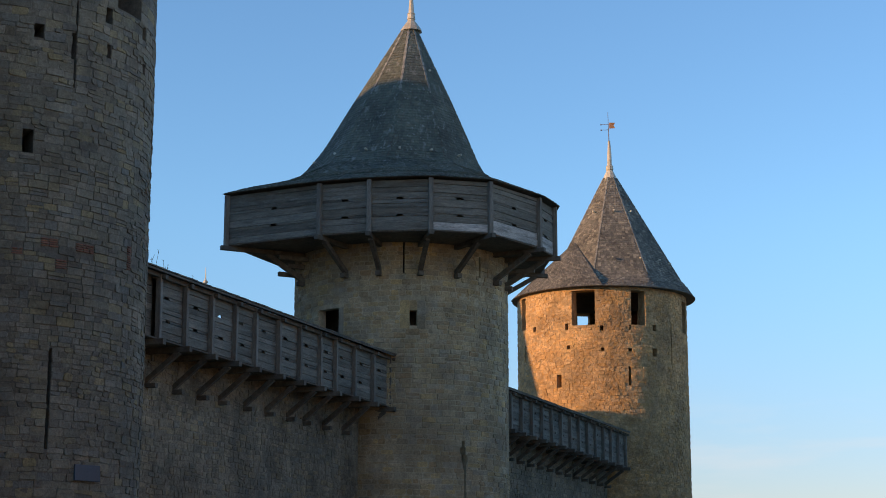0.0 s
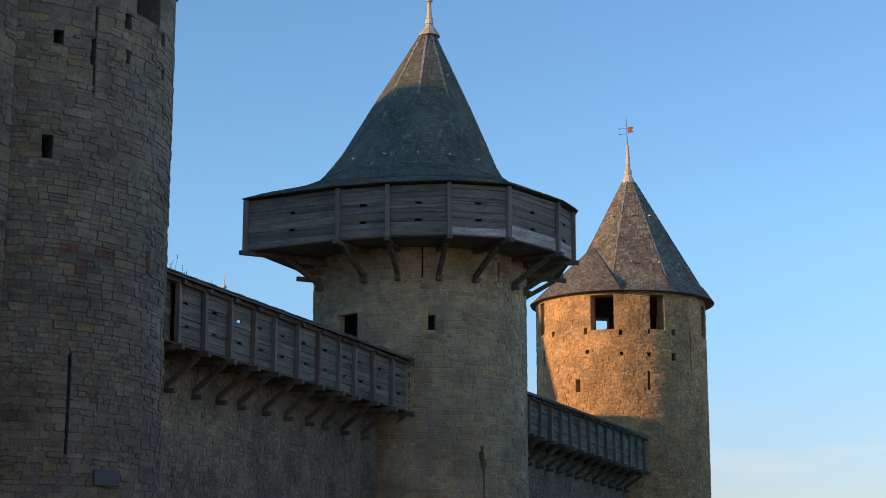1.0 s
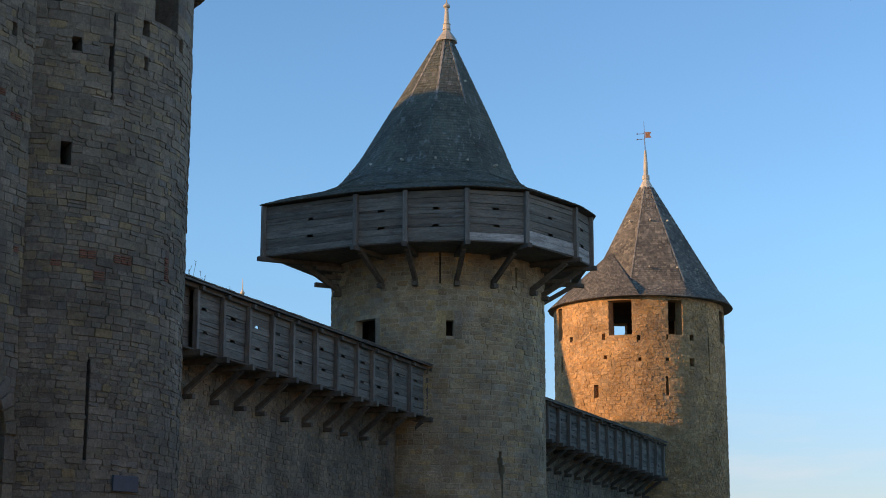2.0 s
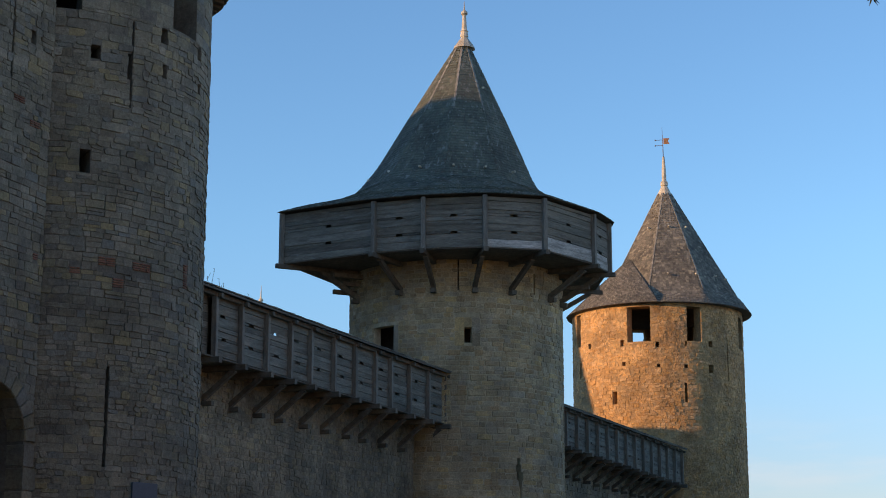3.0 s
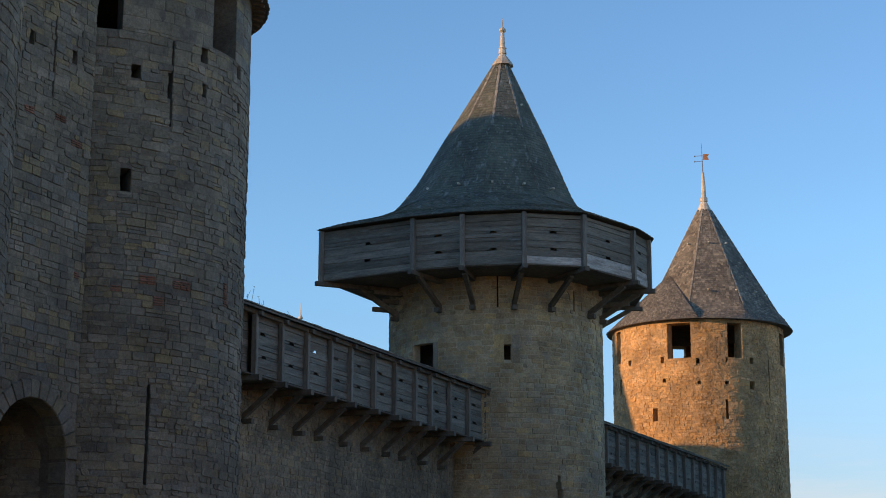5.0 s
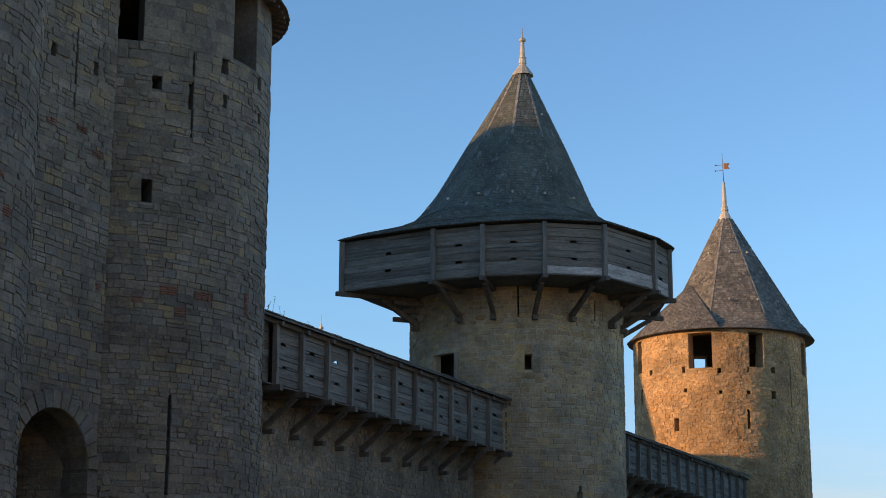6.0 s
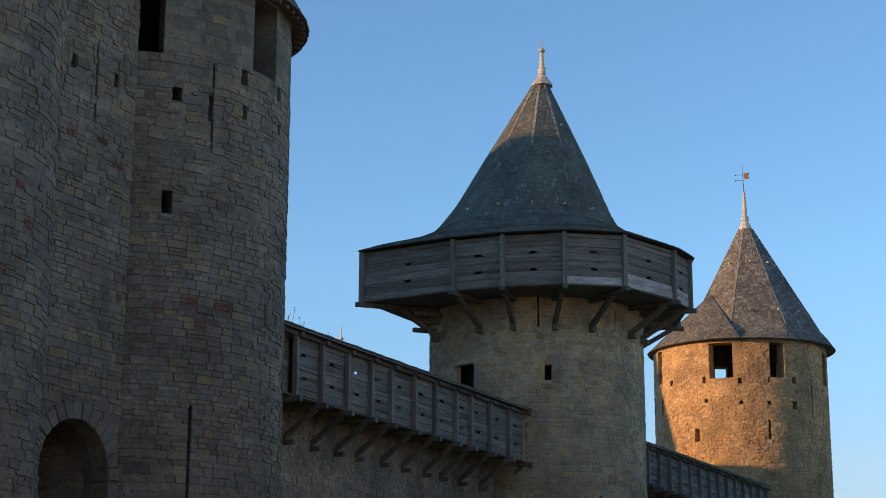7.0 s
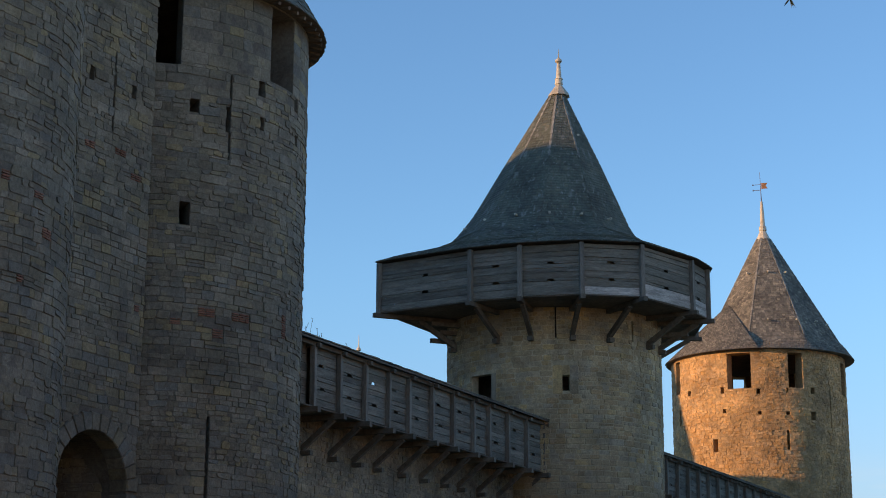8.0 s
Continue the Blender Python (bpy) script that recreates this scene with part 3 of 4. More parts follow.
def plank_wall(owner, p, q, zb, zt, boards, loops, seed, pale=(), out=None):
    """Boards one above the other between two posts, with loopholes; zb and zt are the heights at both ends."""
    r = random.Random(seed)
    p, q = Vector((p[0], p[1], 0)), Vector((q[0], q[1], 0))
    along = (q - p).normalized()
    nor = Vector((along.y, -along.x, 0)) if out is None else Vector(out)
    length = (q - p).length
    cuts = sorted([0.0, 1.0, *[f + d for f, _ in loops for d in (-0.024, 0.024)]])
    while len(cuts) < boards + 1 + len(loops):
        gap, k = max((b - a, i) for i, (a, b) in enumerate(zip(cuts, cuts[1:])))
        cuts.insert(k + 1, cuts[k] + gap * r.uniform(0.42, 0.58))
    for i, (f0, f1) in enumerate(zip(cuts, cuts[1:])):
        spans = [(0.0, length, 0.0, 0.0)]
        for frac, pos in loops:
            if f0 <= frac < f1:
                c, g = pos * length, r.uniform(0.17, 0.21)
                spans = [(0.0, c - g, 0.0, r.uniform(0.02, 0.06)), (c + g, length, r.uniform(0.02, 0.06), 0.0)]
        for a, b, ea, eb in spans:
            ca = (a + b) / 2 / length
            lo = zb[0] + (zb[1] - zb[0]) * ca
            hi = zt[0] + (zt[1] - zt[0]) * ca
            z = lo + (hi - lo) * (f0 + f1) / 2
            slope = ((zb[1] - zb[0]) * (1 - f0) + (zt[1] - zt[0]) * f0) / length
            c = p + along * ((a + b) / 2) + nor * r.uniform(-0.02, 0.02)
            mat = PALE_WOOD if i in pale else WOOD
            high = (hi - lo) * (f1 - f0) - r.uniform(0.006, 0.02)
            if ea or eb:
                # a short board cut slantwise at the loophole, longer at its top edge
                k = Shape()
                w = (b - a) / 2
                edge = [(-w, -0.5), (w, -0.5), (w + eb, 0.1), (w + eb, 0.5), (-w - ea, 0.5), (-w - ea, 0.1)]
                k.add([c + along * x + nor * d + Vector((0, 0, z + slope * x + high * y)) for d in (0.022, -0.022) for x, y in edge],
                      [tuple(range(6)), tuple(range(11, 5, -1))] + [(j, (j + 1) % 6, 6 + (j + 1) % 6, 6 + j) for j in range(6)])
                part("board", k, mat, owner)
                continue
            piece("board", block_mesh(mat, r.randrange(6), 0.006), owner, (c.x, c.y, z), along + Vector((0, 0, slope + r.uniform(-0.004, 0.004))), nor, (b - a - 0.01, 0.045, high))


for i, (p, q) in enumerate(zip(HOARD, HOARD[1:] + HOARD[:1])):
    pale = (0,) if i == 3 else (0, 1) if i in (4, 5) else ()
    plank_wall(hoarding, p, q, (HZ0, HZ0), (HZ1, HZ1), 8, [(0.30, 0.5), (0.64, 0.5)], 60 + i, pale)
for p in HOARD:
    s = Shape()
    d = (Vector((*p, 0)) - Vector((MID[0], MID[1], 0))).normalized() * 0.1
    s.beam((p[0] + d.x, p[1] + d.y, HZ0 - 0.12), (p[0] + d.x, p[1] + d.y, HZ1 + 0.02), 0.2, 0.2, up=(d.x, d.y, 0))
    part("post", s, POST, hoarding)
s = Shape()
n = len(HOARD)
s.add([(x, y, z) for z in (HZ0 - 0.05, HZ0) for x, y in HOARD], [tuple(range(n - 1, -1, -1)), tuple(range(n, 2 * n))] + [(i, (i + 1) % n, n + (i + 1) % n, n + i) for i in range(n)])
part("floor", s, DARK_WOOD, hoarding)
for p in HOARD:
    d = Vector((p[0] - MID[0], p[1] - MID[1], 0))
    L, d = d.length, d.normalized()
    foot = Vector((MID[0], MID[1], 0)) + d * 4.9
    tip = Vector((MID[0], MID[1], 0)) + d * (L + 0.35)
    s = Shape()
    s.beam((foot.x, foot.y, HZ0 - 0.16), (tip.x, tip.y, HZ0 - 0.16), 0.22, 0.2)
    part("joist", s, DARK_WOOD, hoarding)
    s = Shape()
    knee = Vector((MID[0], MID[1], 0)) + d * min(L - 0.3, 7.0)
    base = Vector((MID[0], MID[1], 0)) + d * 5.05
    s.beam((base.x, base.y, 15.6), (knee.x, knee.y, HZ0 - 0.25), 0.2, 0.22)
    s.beam((base.x, base.y, 15.5), (base.x + d.x * 0.4, base.y + d.y * 0.4, 15.5), 0.24, 0.2)
    part("brace", s, DARK_WOOD, hoarding)

for p, reach_out, tiers in ((HOARD[0], 1.15, (0, 1, 2)), (HOARD[6], 1.9, (1,))):
    d = Vector((p[0] - MID[0], p[1] - MID[1], 0)).normalized()
    e = Vector((-d.y, d.x, 0))
    for k in tiers:
        z, out = ((15.95, reach_out), (16.3, reach_out * 0.75), (16.6, reach_out * 1.25))[k]
        o = Vector((MID[0], MID[1], 0)) + e * (0.35 * (k - 1))
        s = Shape()
        s.beam((o.x + d.x * 4.9, o.y + d.y * 4.9, z), (o.x + d.x * (5.1 + out), o.y + d.y * (5.1 + out), z), 0.22, 0.2)
        part("needle_beam", s, DARK_WOOD, hoarding)

# roof of the middle tower: steep faceted cone with a wide flared skirt
AX, AY = -29.05, 72.03
N = 60
angles = [2 * math.pi * i / N for i in range(N)]


def ray_polygon(cx, cy, a, poly):
    d = Vector((math.cos(a), math.sin(a)))
    best = 0.0
    for p, q in zip(poly, poly[1:] + poly[:1]):
        e = Vector((q[0] - p[0], q[1] - p[1]))
        den = d.x * e.y - d.y * e.x
        if abs(den) < 1e-9:
            continue
        w = Vector((p[0] - cx, p[1] - cy))
        t, u = (w.x * e.y - w.y * e.x) / den, (w.x * d.y - w.y * d.x) / den
        if t > 0 and -1e-6 <= u <= 1 + 1e-6:
            best = max(best, t)
    return best


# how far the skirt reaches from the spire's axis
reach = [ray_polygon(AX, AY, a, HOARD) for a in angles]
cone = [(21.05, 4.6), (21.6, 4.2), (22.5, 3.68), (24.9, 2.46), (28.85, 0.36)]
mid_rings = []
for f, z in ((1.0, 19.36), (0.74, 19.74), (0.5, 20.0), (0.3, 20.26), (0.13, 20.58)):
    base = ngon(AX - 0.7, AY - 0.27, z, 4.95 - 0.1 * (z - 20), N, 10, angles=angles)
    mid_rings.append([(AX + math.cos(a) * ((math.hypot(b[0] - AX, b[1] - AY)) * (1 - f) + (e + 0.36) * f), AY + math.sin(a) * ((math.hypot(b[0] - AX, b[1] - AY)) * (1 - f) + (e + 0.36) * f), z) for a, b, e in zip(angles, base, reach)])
DRIFT = (-0.76, -0.68, -0.54, -0.36, -0.08)      # the cone's lower rings sit off the spire's axis
mid_rings += [ngon(AX + 0.935 * d, AY + 0.355 * d, z, r, N, 10, angles=angles) for (z, r), d in zip(cone, DRIFT)]
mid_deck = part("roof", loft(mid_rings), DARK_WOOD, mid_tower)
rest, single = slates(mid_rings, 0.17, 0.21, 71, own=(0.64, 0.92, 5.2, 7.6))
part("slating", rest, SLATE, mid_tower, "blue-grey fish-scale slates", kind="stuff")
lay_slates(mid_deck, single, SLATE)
s = Shape()
s.tube([(AX, AY, z) for z in (28.72, 28.8, 29.31, 29.35, 29.37, 29.63, 29.65, 29.71, 30.49, 30.53, 30.57, 30.67, 30.73, 30.81, 31.26)], [0.55, 0.53, 0.17, 0.17, 0.21, 0.18, 0.21, 0.145, 0.09, 0.12, 0.17, 0.17, 0.1, 0.035, 0.01], 10)
part("finial", s, LEAD, mid_tower, "pale lead finial")

# ---- far tower ----
FAR = (-29.53, 108.7, 5.8)
far_tower = thing("corner_tower", "round golden sandstone tower with open top storey and slate roof", "tower", (FAR[0], FAR[1], 0), "castle towers")
far_holes = [(-94.5, -79.0, 18.58, 20.9), (-55.3, -45.1, 18.59, 20.9), (-143.7, -136.6, 18.77, 20.95), (-6.1, 3.4, 18.51, 20.7), (115, 126, 18.5, 21.05), (60, 74, 18.5, 21.05), (-99.5, -97.1, 18.32, 18.73), (-76.0, -73.8, 18.17, 18.54), (-57.1, -55.4, 18.23, 18.58),
             (-39.7, -36.5, 18.26, 18.67), (-127.1, -124.0, 18.45, 18.80), (-98.5, -96.1, 17.03, 17.29), (-75.5, -73.4, 16.82, 17.05), (-57.8, -55.1, 16.80, 17.03), (-40.3, -36.5, 16.56, 17.09),
             (-106.0, -102.6, 14.54, 15.39), (-57.9, -56.0, 14.57, 15.83), (-23.2, -22.0, 16.17, 18.65), (-139.1, -136.3, 16.62, 17.69)]
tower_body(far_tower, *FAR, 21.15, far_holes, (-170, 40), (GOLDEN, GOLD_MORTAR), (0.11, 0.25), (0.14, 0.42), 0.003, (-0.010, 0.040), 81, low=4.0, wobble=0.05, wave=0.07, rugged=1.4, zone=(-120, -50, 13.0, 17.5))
FX, FY = -28.79, 108.9
far_rings = [ngon(FX - 0.64, FY - 0.08, 21.1, 6.32, N), ngon(FX + 0.06, FY, 21.75, 5.25, N, 8, -0.02), ngon(FX + 0.08, FY, 22.3, 4.75, N, 8, -0.02), ngon(FX + 0.06, FY, 24.7, 3.4, N, 8, -0.02), ngon(FX, FY, 29.85, 0.52, N, 8, -0.02)]
far_deck = part("roof", loft(far_rings), DARK_WOOD, far_tower)
rest, single = slates(far_rings, 0.17, 0.2, 91, own=(0.68, 0.88, 2.4, 5.2))
part("slating", rest, BROWN_SLATE, far_tower, "brown-grey fish-scale slates", kind="stuff")
lay_slates(far_deck, single, BROWN_SLATE)
s = Shape()
s.tube([(FX, FY, z) for z in (29.65, 30.45, 30.5, 30.75, 30.85, 31.65, 32.6)], [0.6, 0.22, 0.27, 0.26, 0.17, 0.15, 0.08], 10)
part("finial", s, LEAD, far_tower, "pale lead finial")
vane = Shape()
vane.tube([(FX, FY, 32.4), (FX - 0.05, FY, 34.75)], [0.035, 0.012], 6)
vane_pole = part("vane_pole", vane, IRON, far_tower)
RX, RY = 0.966, 0.26                    # the way the flat vane points
s = Shape()
flag = [(0.03, 33.53), (0.46, 33.55), (0.34, 33.75), (0.46, 33.95), (0.03, 33.97)]
s.add([(FX + RX * a + k * RY, FY + RY * a - k * RX, z) for k in (-0.012, 0.012) for a, z in flag], [(4, 3, 2, 1, 0), (5, 6, 7, 8, 9)] + [(i, (i + 1) % 5, 5 + (i + 1) % 5, 5 + i) for i in range(5)])
part("vane", s, COPPER, vane_pole, "rust-coloured swallow-tailed weather vane")
for z in (33.45, 33.85):
    s = Shape()
    s.beam((FX, FY, z), (FX - RX * 0.5, FY - RY * 0.5, z - 0.02), 0.03, 0.03, bevel=0.004)
    s.beam((FX - RX * 0.5, FY - RY * 0.5, z - 0.02), (FX - RX * 0.58, FY - RY * 0.58, z - 0.02), 0.09, 0.09, bevel=0.02)
    part("vane_arm", s, IRON, vane_pole)
# the lower hip of the far roof, over the back of the tower
hip_top = Vector((FX - RX * 2.1 + 0.1, FY - RY * 2.1 - 1.9, 24.95))
fan = [(FX - 0.62 + 6.4 * math.cos(radians(a)), FY - 0.08 + 6.4 * math.sin(radians(a)), 21.1) for a in range(200, 286, 5)]
hip = [[Vector(q).lerp(hip_top, f) for q in fan] for f in (0.0, 0.33, 0.66, 0.98)]
s = Shape()
for ring in hip:
    s.v.extend(tuple(q) for q in ring)
w = len(fan)
s.f = [(k * w + i, k * w + i + 1, (k + 1) * w + i + 1, (k + 1) * w + i) for k in range(3) for i in range(w - 1)]
k0 = len(s.v)
s.v += [tuple(hip_top), (FX + 1.0, FY + 0.5, 24.75), (FX + 1.0, FY + 0.5, 21.2)]
s.f += [(0, w, 2 * w, 3 * w, k0 + 1, k0 + 2), (3 * w, 4 * w - 1, k0 + 1)]
part("hip_roof", s, BROWN_SLATE, far_tower)
closed = [ring + [Vector((FX, FY, ring[0].z))] for ring in hip]
part("hip_slating", slates(closed, 0.17, 0.2, 95), BROWN_SLATE, far_tower, kind="stuff")

# raised ridges along the facets of both steep roofs
def ridges(owner, lower, upper, facets, turn, mat, wide=0.08):
    for k in range(facets):
        a = turn + 2 * math.pi * k / facets
        path = [Vector((cx + r * math.cos(a), cy + r * math.sin(a), z - 0.005)) for cx, cy, z, r in (lower, upper)]
        s = Shape()
        steps = 26
        for i in range(steps):
            p, q = path[0].lerp(path[1], i / steps), path[0].lerp(path[1], (i + 1.12) / steps)
            s.beam(p, q, wide + 0.05 * (i % 2), 0.03 + 0.012 * (i % 2), up=(math.cos(a), math.sin(a), 0.4), bevel=0.008)
        part("ridge", s, mat, owner, kind="stuff")


PALE_SLATE = material("worn_pale_slate", [(0.21, 0.20, 0.168), (0.29, 0.272, 0.228), (0.15, 0.145, 0.126)], rough=0.7, grain=12, bump=0.3)
ridges(mid_tower, (AX - 0.935 * 0.36, AY - 0.355 * 0.36, 24.9, 2.46), (AX - 0.075, AY - 0.03, 28.85, 0.36), 10, 0.0, PALE_SLATE)
ridges(far_tower, (FX + 0.06, FY, 24.7, 3.4), (FX, FY, 29.85, 0.52), 8, -0.02, PALE_SLATE)
ridges(far_tower, (FX + 0.08, FY, 22.3, 4.75), (FX + 0.06, FY, 24.7, 3.4), 8, -0.02, PALE_SLATE)
ridges(mid_tower, (AX - 0.935 * 0.54, AY - 0.355 * 0.54, 22.5, 3.68), (AX - 0.935 * 0.36, AY - 0.355 * 0.36, 24.9, 2.46), 10, 0.0, SLATE)

# rafter tails under the gate tower's eave
for k in range(-9, 16):
    a = radians(k * 5.0)
    s = Shape()
    s.beam((NEAR[0] + 4.7 * math.cos(a), NEAR[1] + 4.7 * math.sin(a), 20.42), (NEAR[0] + 5.22 * math.cos(a), NEAR[1] + 5.22 * math.sin(a), 20.27), 0.1, 0.1)
    part("rafter", s, DARK_WOOD, gate_tower)

# small pale roof hooks
def hook(owner, cx, cy, z, radius, angle):
    a = radians(angle)
    s = Shape()
    x, y = cx + radius * math.cos(a), cy + radius * math.sin(a)
    s.beam((x - 0.1 * math.cos(a), y - 0.1 * math.sin(a), z), (x + 0.14 * math.cos(a), y + 0.14 * math.sin(a), z + 0.02), 0.1, 0.1, bevel=0.02)
    part("roof_hook", s, LEAD, owner)


for a in (-140, -112, -88, -66, -45, -22):
    hook(mid_tower, AX - 0.62, AY - 0.23, 21.62, 4.1, a)
for a in (-120, -70, -30):
    hook(mid_tower, AX - 0.1, AY, 26.3, 1.52, a)
for a in (-75, -48, -25, -5):
    hook(far_tower, FX + 0.06, FY, 23.4, 4.1, a)
for a in (-110, -70, -35):
    hook(far_tower, FX + 0.03, FY, 27.1, 2.05, a)

# ---- curtain walls ----
WALL_X = -29.4
stones1 = courses(0, 26.5, 3.0, 9.6, [], (0.13, 0.28), (0.18, 0.55), 101)
own1, stones1 = split_stones(stones1, (8.0, 22.0, 6.6, 8.6))
cw = thing("wall_curtain", "grey rubble curtain wall below the timber gallery", "wall", (WALL_X, 55, 0), kind="structure")
place1 = flat_wall(WALL_X, 42.0)
part("wall", core(place1, [0, 26.5], -0.3, 12.3, [(11.2, 15.0, 11.5, 12.25)], 0.9), BROWN_MORTAR, cw)
part("stonework", stone_shape(uneven(place1, 0.1), stones1, 0.012, (0.008, 0.035), 102, 0.034), BROWN_RUBBLE, cw, kind="stuff")
lay_stones(cw, uneven(place1, 0.1), own1, 0.012, (0.008, 0.035), 105, BROWN_RUBBLE)
cw2 = thing("wall_curtain", "grey rubble curtain wall before the far tower", "wall", (WALL_X + 1.5, 90, 0), kind="structure")
place2 = flat_wall(WALL_X + 1.5, 75.0)
part("wall", core(place2, [0, 30], -0.3, 11.8, [], 0.9), BROWN_MORTAR, cw2)
own2, stones2 = split_stones(courses(0, 30, 3.0, 9.2, [], (0.16, 0.32), (0.25, 0.6), 103), (4.5, 27.0, 6.5, 8.6))
lay_stones(cw2, place2, own2, 0.016, (0.01, 0.05), 106, BROWN_RUBBLE)
part("stonework", stone_shape(place2, stones2, 0.016, (0.01, 0.05), 104, 0.025), BROWN_RUBBLE, cw2, kind="stuff")


# ---- timber galleries ----
def gallery(label, x, wall_x, posts, zb, zt, seed, brace_drop):
    """A boarded gallery on joists and braces: posts are the places along the wall."""
    g = thing("timber_gallery", label, "gallery", (x, posts[0], zb[0]), "timber galleries")
    y0, y1 = posts[0], posts[-1]
    low = lambda y: zb[0] + (zb[1] - zb[0]) * (y - y0) / (y1 - y0)
    top = lambda y: zt[0] + (zt[1] - zt[0]) * (y - y0) / (y1 - y0)
    r = random.Random(seed)
    for i, y in enumerate(posts):
        s = Shape()
        lean = r.uniform(-0.02, 0.02)
        s.beam((x, y, low(y) - 0.08), (x, y + lean, top(y) - 0.06), 0.155, 0.19, up=(1, 0, 0))
        part("post", s, POST, g)
        s = Shape()
        s.beam((x - 0.5, y + 0.02, top(y) - 0.1), (x + 0.26, y + 0.02, top(y) - 0.15), 0.16, 0.15, bevel=0.03)
        part("rafter_end", s, DARK_WOOD, g)
        s = Shape()
        s.beam((wall_x - 0.1, y - 0.12, low(y) - 0.2), (x + 0.32, y - 0.12, low(y) - 0.2), 0.2, 0.2)
        part("joist", s, DARK_WOOD, g)
        if i:
            s = Shape()
            s.beam((wall_x - 0.05, y - 0.12, low(y) - brace_drop), (x - 0.15, y - 0.12, low(y) - 0.28), 0.17, 0.18)
            s.beam((wall_x - 0.05, y - 0.12, low(y) - brace_drop - 0.1), (wall_x + 0.42, y - 0.12, low(y) - brace_drop - 0.1), 0.2, 0.16)
            part("brace", s, DARK_WOOD, g)
        if i + 1 < len(posts):
            y2 = posts[i + 1]
            plank_wall(g, (x - 0.12, y), (x - 0.12, y2), (low(y), low(y2)), (top(y) - 0.08, top(y2) - 0.08), 7, [(0.30, 0.45 + r.uniform(-0.08, 0.08)), (0.68, 0.45 + r.uniform(-0.08, 0.08))], seed + 10 + i, out=(1, 0, 0))
    plank_wall(g, (x - 0.3, y0 - 2.2), (x - 0.3, y0), (low(y0), low(y0)), (top(y0), top(y0)), 7, [], seed + 90, out=(1, 0, 0))
    plank_wall(g, (x - 0.02, y1 + 0.1), (wall_x, y1 + 0.1), (low(y1), low(y1)), (top(y1), top(y1) + 0.3), 7, [], seed + 91)
    for k in range(6):
        s = Shape()
        xx = wall_x + 0.1 + (x - wall_x - 0.1) * (k + 0.5) / 6
        s.beam((xx, y0 - 1.5, low(y0) - 0.06), (xx, y1, low(y1) - 0.06), (x - wall_x) / 6 - 0.01, 0.05)
        part("floor_board", s, DARK_WOOD, g)
    s = Shape()
    s.beam((x, y0 - 1.5, top(y0) - 0.08), (x, y1 + 0.1, top(y1) - 0.08), 0.14, 0.14)
    part("plate", s, DARK_WOOD, g)
    s = Shape()
    e, w = x + 0.28, wall_x - 0.9
    rise = 0.9
    s.add([(e, y0 - 2, top(y0) - 0.02), (e, y1 + 0.25, top(y1) - 0.02), (w, y1 + 0.25, top(y1) + rise), (w, y0 - 2, top(y0) + rise), (e, y0 - 2, top(y0) + 0.05), (e, y1 + 0.25, top(y1) + 0.05), (w, y1 + 0.25, top(y1) + rise + 0.07), (w, y0 - 2, top(y0) + rise + 0.07)],
          [(3, 2, 1, 0), (4, 5, 6, 7), (0, 1, 5, 4), (1, 2, 6, 5), (2, 3, 7, 6), (3, 0, 4, 7)])
    part("roof", s, DARK_WOOD, g)
    s = Shape()
    y = y0 - 2
    while y < y1 + 0.2:
        w = r.uniform(0.2, 0.3)
        k = r.uniform(0.0, 0.05)
        s.beam((e + k, y + w / 2, top(y) + 0.07), (e - 0.5, y + w / 2, top(y) + 0.07 + 0.5 * rise / (e - wall_x + 0.9)), w - 0.012, 0.03 + k * 0.4, bevel=0.006)
        y += w
    part("eave_slating", s, BROWN_SLATE, g, kind="stuff")
    return g


G1 = [47.05, 48.82, 50.66, 52.43, 54.03, 56.01, 57.84, 59.73, 61.26, 63.16, 65.16, 67.07]
gallery("weathered grey boarded timber gallery along the curtain wall", -28.0, WALL_X, G1, (9.81, 9.57), (11.95, 11.75), 201, 1.28)
G2 = [102.7 - 1.785 * i for i in range(15, -1, -1)]
gallery("weathered grey boarded timber gallery towards the far tower", -26.5, WALL_X + 1.5, G2, (9.72, 9.28), (11.52, 11.39), 301, 1.2)

# ---- unseen buildings added inside the walls, shaped to throw the shade ----
def house(name, x0, x1, y0, y1, eave, ridge, label, crosswise=False, hip=2.5):
    """A plain hipped house; its ridge runs along y, or along x when crosswise."""
    h = thing(name, label, "building", ((x0 + x1) / 2, (y0 + y1) / 2, 0))
    s = Shape()
    s.add([(x, y, z) for z in (-0.3, eave) for x, y in ((x0, y0), (x1, y0), (x1, y1), (x0, y1))], [(3, 2, 1, 0), (4, 5, 6, 7)] + [(i, (i + 1) % 4, 4 + (i + 1) % 4, 4 + i) for i in range(4)])
    part("wall", s, MORTAR, h)
    s = Shape()
    xm, ym = (x0 + x1) / 2, (y0 + y1) / 2
    top = [(x1 - hip, ym, ridge), (x0 + hip, ym, ridge)] if crosswise else [(xm, y0 + hip, ridge), (xm, y1 - hip, ridge)]
    faces = [(3, 2, 1, 0), (0, 1, 4, 5), (1, 2, 4), (2, 3, 5, 4), (3, 0, 5)] if crosswise else [(3, 2, 1, 0), (0, 1, 4), (1, 2, 5, 4), (2, 3, 5), (3, 0, 4, 5)]
    s.add([(x0 - 0.4, y0 - 0.4, eave), (x1 + 0.4, y0 - 0.4, eave), (x1 + 0.4, y1 + 0.4, eave), (x0 - 0.4, y1 + 0.4, eave)] + top, faces)
    part("roof", s, SLATE, h)


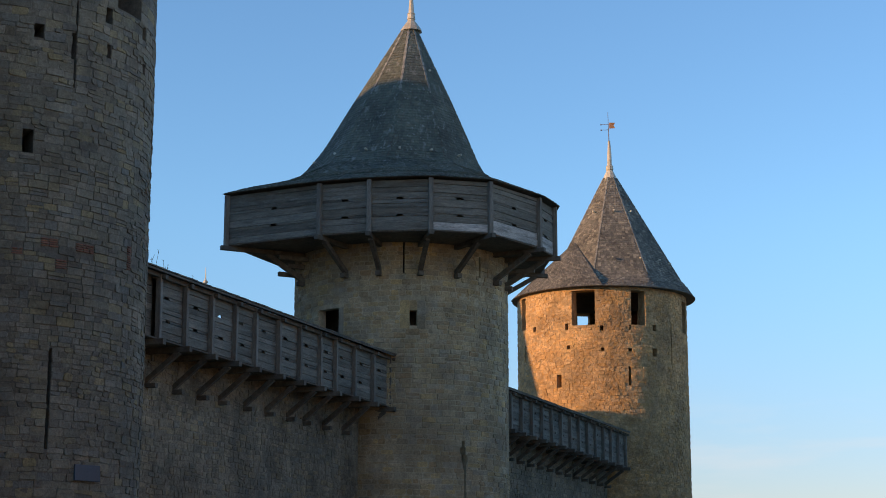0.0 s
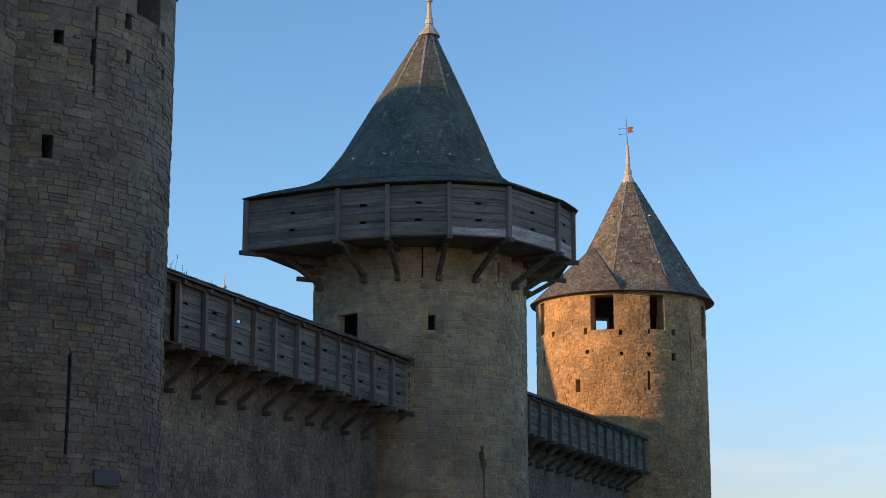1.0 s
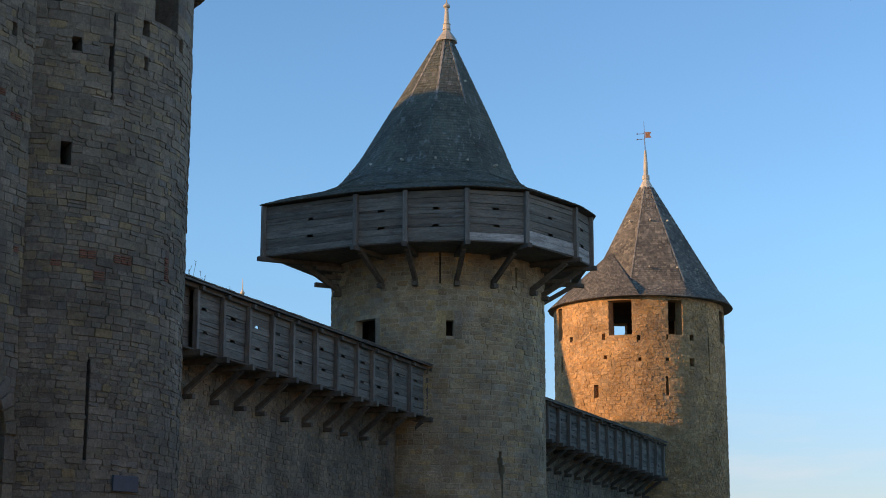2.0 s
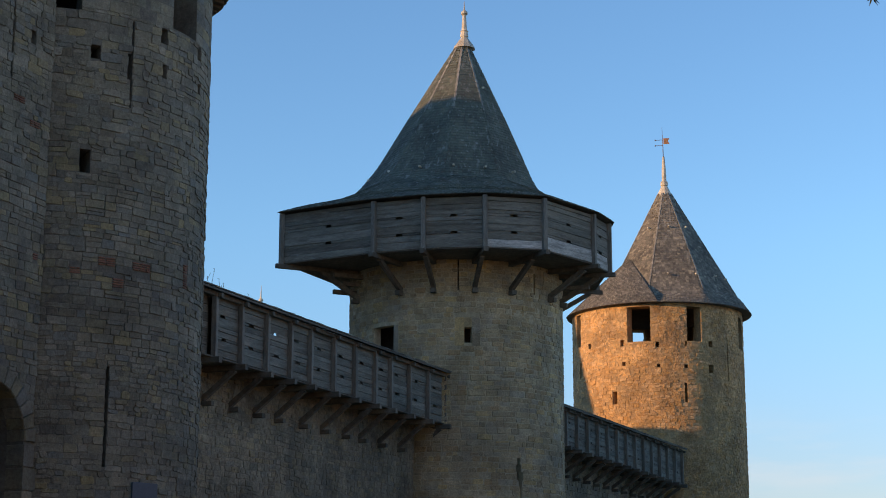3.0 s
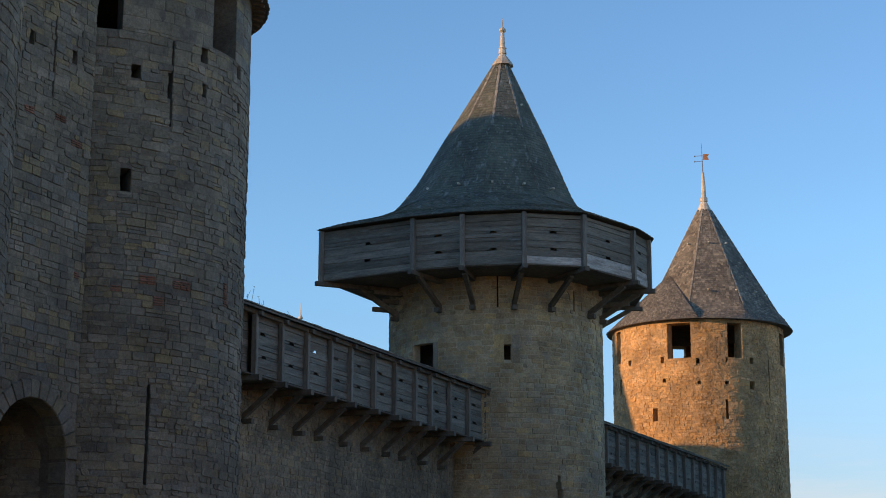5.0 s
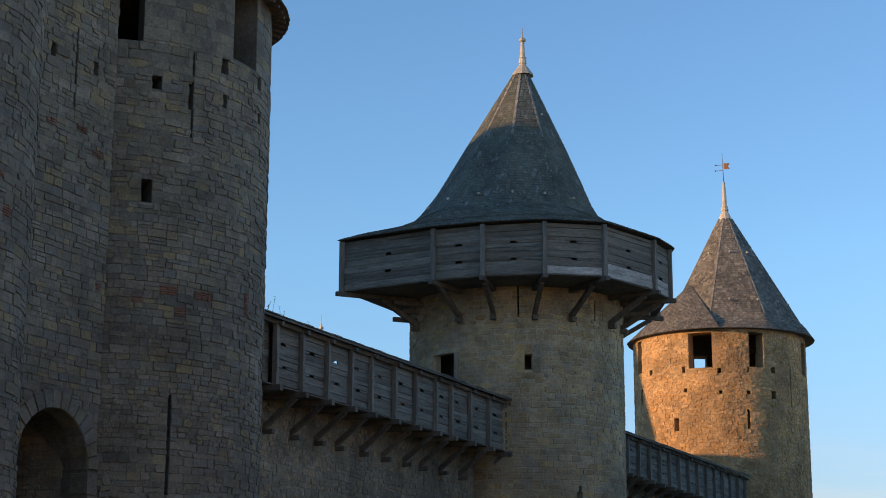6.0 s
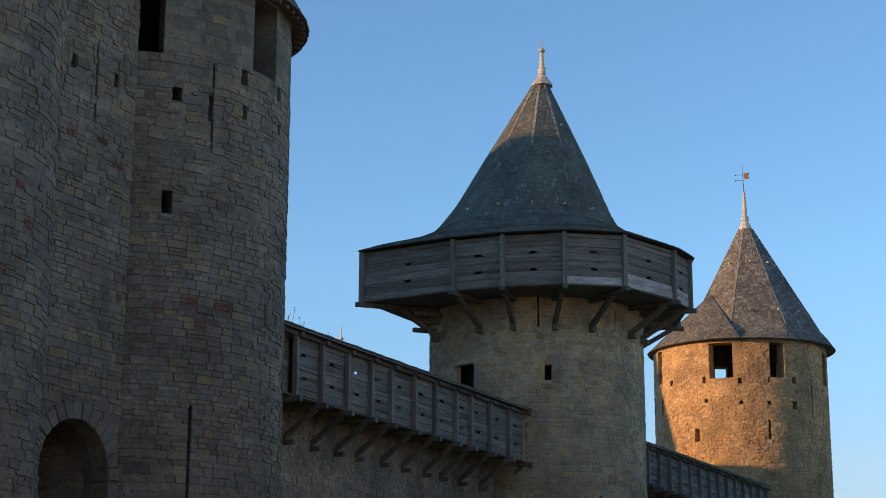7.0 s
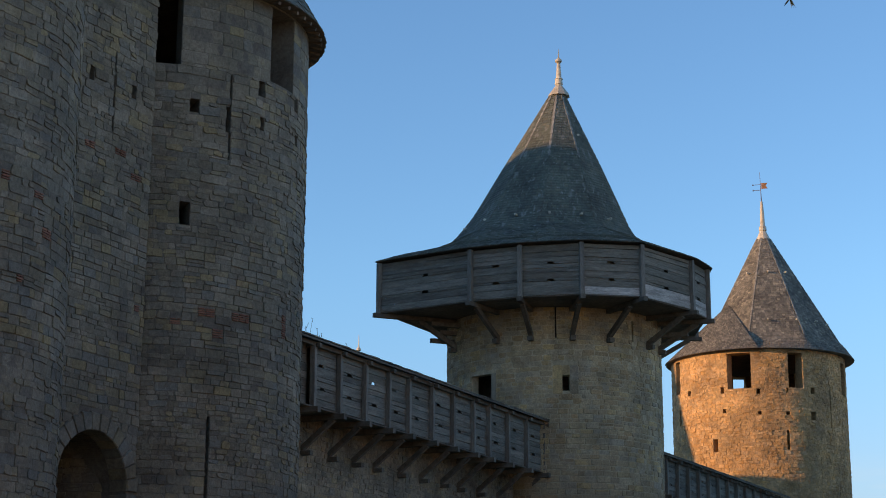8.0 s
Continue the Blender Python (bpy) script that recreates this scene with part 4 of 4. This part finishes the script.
# added shade casters: ridges and hips are fitted to the shadow edges
house("shade_keep", -66, -54, 5, 51.2, 28.5, 33.95, "tall plain unseen block added to shade the middle tower and its roof", hip=10.1)
house("shade_range", -66, -54, 52.2, 65, 25.0, 28.0, "plain unseen block added to shade the middle tower's left side")
house("shade_hall", -64, -38, 82.9, 91.3, 14.2, 17.5, "low plain unseen block added to shade the far tower's foot", crosswise=True)
# unseen turret added so its cone casts the far tower's slanting left shadow edge
turret = thing("shade_turret", "unseen round turret with a pointed roof, added to cast a slanting shadow", "tower", (-67.94, 77.44, 0))
s = Shape()
s.tube([(-67.94, 77.44, z) for z in (-0.3, 22.2)], [4.3, 4.3], 32)
part("wall", s, MORTAR, turret)
s = Shape()
s.tube([(-67.94, 77.44, z) for z in (22.0, 22.1, 34.0)], [4.5, 4.7, 0.05], 32)
part("roof", s, SLATE, turret)
# unseen wall added on the near side: blocks low sky, bounces warm light
s = Shape()
s.add([(x, y, z) for z in (-0.3, 15.5) for x, y in ((9, -60), (16, -60), (16, 150), (9, 150))], [(3, 2, 1, 0), (4, 5, 6, 7)] + [(i, (i + 1) % 4, 4 + (i + 1) % 4, 4 + i) for i in range(4)])
solid("wall_opposite", s, BOUNCE, "unseen pale wall added to block low sky and bounce warm light", "wall", "structure")

# far spire top that shows over the gallery
spire = thing("rear_tower", "rear castle tower whose lead finial shows over the gallery", "tower", (-67.8, 121.4, 0))
s = Shape()
s.tube([(-67.8, 121.4, z) for z in (-0.3, 17.5)], [3.6, 3.6], 32)
part("wall", s, GOLD_MORTAR, spire)
s = Shape()
s.tube([(-67.8, 121.4, z) for z in (17.4, 17.5, 25.4)], [3.9, 4.0, 0.1], 32)
part("roof", s, SLATE, spire)
s = Shape()
s.tube([(-67.8, 121.4, z) for z in (25.2, 26.6, 27.1, 27.15, 27.3, 27.35, 27.55, 28.5)], [0.16, 0.13, 0.12, 0.2, 0.2, 0.12, 0.055, 0.02], 10)
part("finial", s, LEAD, spire, "pale lead finial")

# panel on the gate tower
sg = Shape()
P = [near_place(radians(a) * NEAR[2], 4.635, 0.09) for a in (-19.4, -8.8)]
sg.beam(P[0], P[1], 0.05, 0.43, bevel=0.01)
part("panel", sg, SIGN, gate_tower, "plain blue-grey notice panel")

# weeds on the gallery roof and tower ledges
WEED = material("dry_weed", [(0.09, 0.085, 0.04), (0.12, 0.10, 0.05), (0.06, 0.08, 0.03)], grain=20, bump=0.0)
wr = random.Random(5)


def weed(x, y, z, height, stalks):
    s = Shape()
    for _ in range(stalks):
        lean = Vector((wr.uniform(-0.3, 0.3), wr.uniform(-0.35, 0.35), 1)) * height * wr.uniform(0.5, 1)
        base = Vector((x + wr.uniform(-0.1, 0.1), y + wr.uniform(-0.2, 0.2), z))
        s.beam(base, base + lean, 0.010, 0.010, up=(1, 0, 0.1), bevel=0.002)
        for _ in range(2):
            q = base + lean * wr.uniform(0.5, 1)
            s.beam(q, q + Vector((wr.uniform(-0.06, 0.06), wr.uniform(-0.08, 0.08), wr.uniform(-0.02, 0.05))), 0.025, 0.008, bevel=0.003)
    solid("weed", s, WEED, "small dry weed growing on the gallery roof", "weed", group="roof weeds")


weed(-27.9, 46.3, 11.95, 0.75, 4)
weed(-27.9, 47.2, 11.95, 0.5, 3)
weed(-27.9, 49.2, 11.95, 0.35, 2)

# ---- pine whose outermost twigs hang into the view ----
BARK = material("pine_bark", [(0.10, 0.07, 0.05)], grain=12, bump=0.8)
NEEDLE = material("dark_pine_needles", [(0.035, 0.05, 0.025), (0.05, 0.065, 0.03), (0.06, 0.07, 0.035)], rough=0.6, grain=20, bump=0.0)
pine = thing("pine_tree", "tall dark green pine with twigs hanging over the green", "tree", (4.0, 12.0, 0))
pr = random.Random(17)
s = Shape()
s.tube([(4.0 + 0.05 * k, 12.0 + 0.03 * (-1) ** k, z) for k, z in enumerate((-0.1, 2.0, 5.0, 8.0, 11.0, 13.0))], [0.32, 0.27, 0.22, 0.16, 0.09, 0.02], 12)
part("trunk", s, BARK, pine)
limbs, tips = Shape(), []
for k in range(26):
    z = 5.5 + k * 0.28
    a = radians(-100 + (k * 137) % 200)
    reach_out = (13.4 - z) * 0.42 + 0.4
    q = Vector((4.2 + reach_out * math.cos(a), 12.0 + reach_out * math.sin(a), z - 0.3))
    limbs.beam((4.15, 12.0, z), q, 0.07, 0.07, up=(0.1, 0.2, 1), bevel=0.015)
    tips += [Vector((4.15, 12.0, z)).lerp(q, f) for f in (0.45, 0.6, 0.75, 0.88, 1.0)]
TWIGS = [(-1.61, 12.66, 6.29), (-2.90, 12.11, 6.64)]
for q in TWIGS:
    q = Vector(q)
    bend = q + Vector((0.35, -0.05, 0.75))
    limbs.beam((4.15, 12.0, q.z + 1.3), bend, 0.06, 0.06, up=(0.1, 0.2, 1), bevel=0.012)
    limbs.beam(bend, q + Vector((0, 0, 0.1)), 0.018, 0.018, up=(1, 0, 0.1), bevel=0.003)
part("limb", limbs, BARK, pine, kind="stuff")
crown = Shape()


def tuft(at, count, size, way):
    for _ in range(count):
        d = (Vector((pr.uniform(-1, 1), pr.uniform(-1, 1), pr.uniform(-0.6, 1))) + way).normalized() * size * pr.uniform(0.6, 1.1)
        side = d.cross(Vector((0.3, 0.2, 1))).normalized() * 0.006 * (1 + size * 4)
        crown.add([at + side, at - side, at + d * 0.6 - side * 0.7, at + d, at + d * 0.6 + side * 0.7], [(0, 1, 2, 3, 4)])


for q in tips:
    for _ in range(4):
        tuft(q + Vector((pr.uniform(-0.25, 0.25), pr.uniform(-0.25, 0.25), pr.uniform(-0.12, 0.2))), 34, 0.2, Vector((0, 0, 0.2)))
for q in TWIGS:
    for f in range(5):
        tuft(Vector(q) + Vector((0.01 * f, 0, 0.05 + 0.06 * f)), 9, 0.09, Vector((0, 0, -0.8)))
part("crown", crown, NEEDLE, pine, kind="stuff")
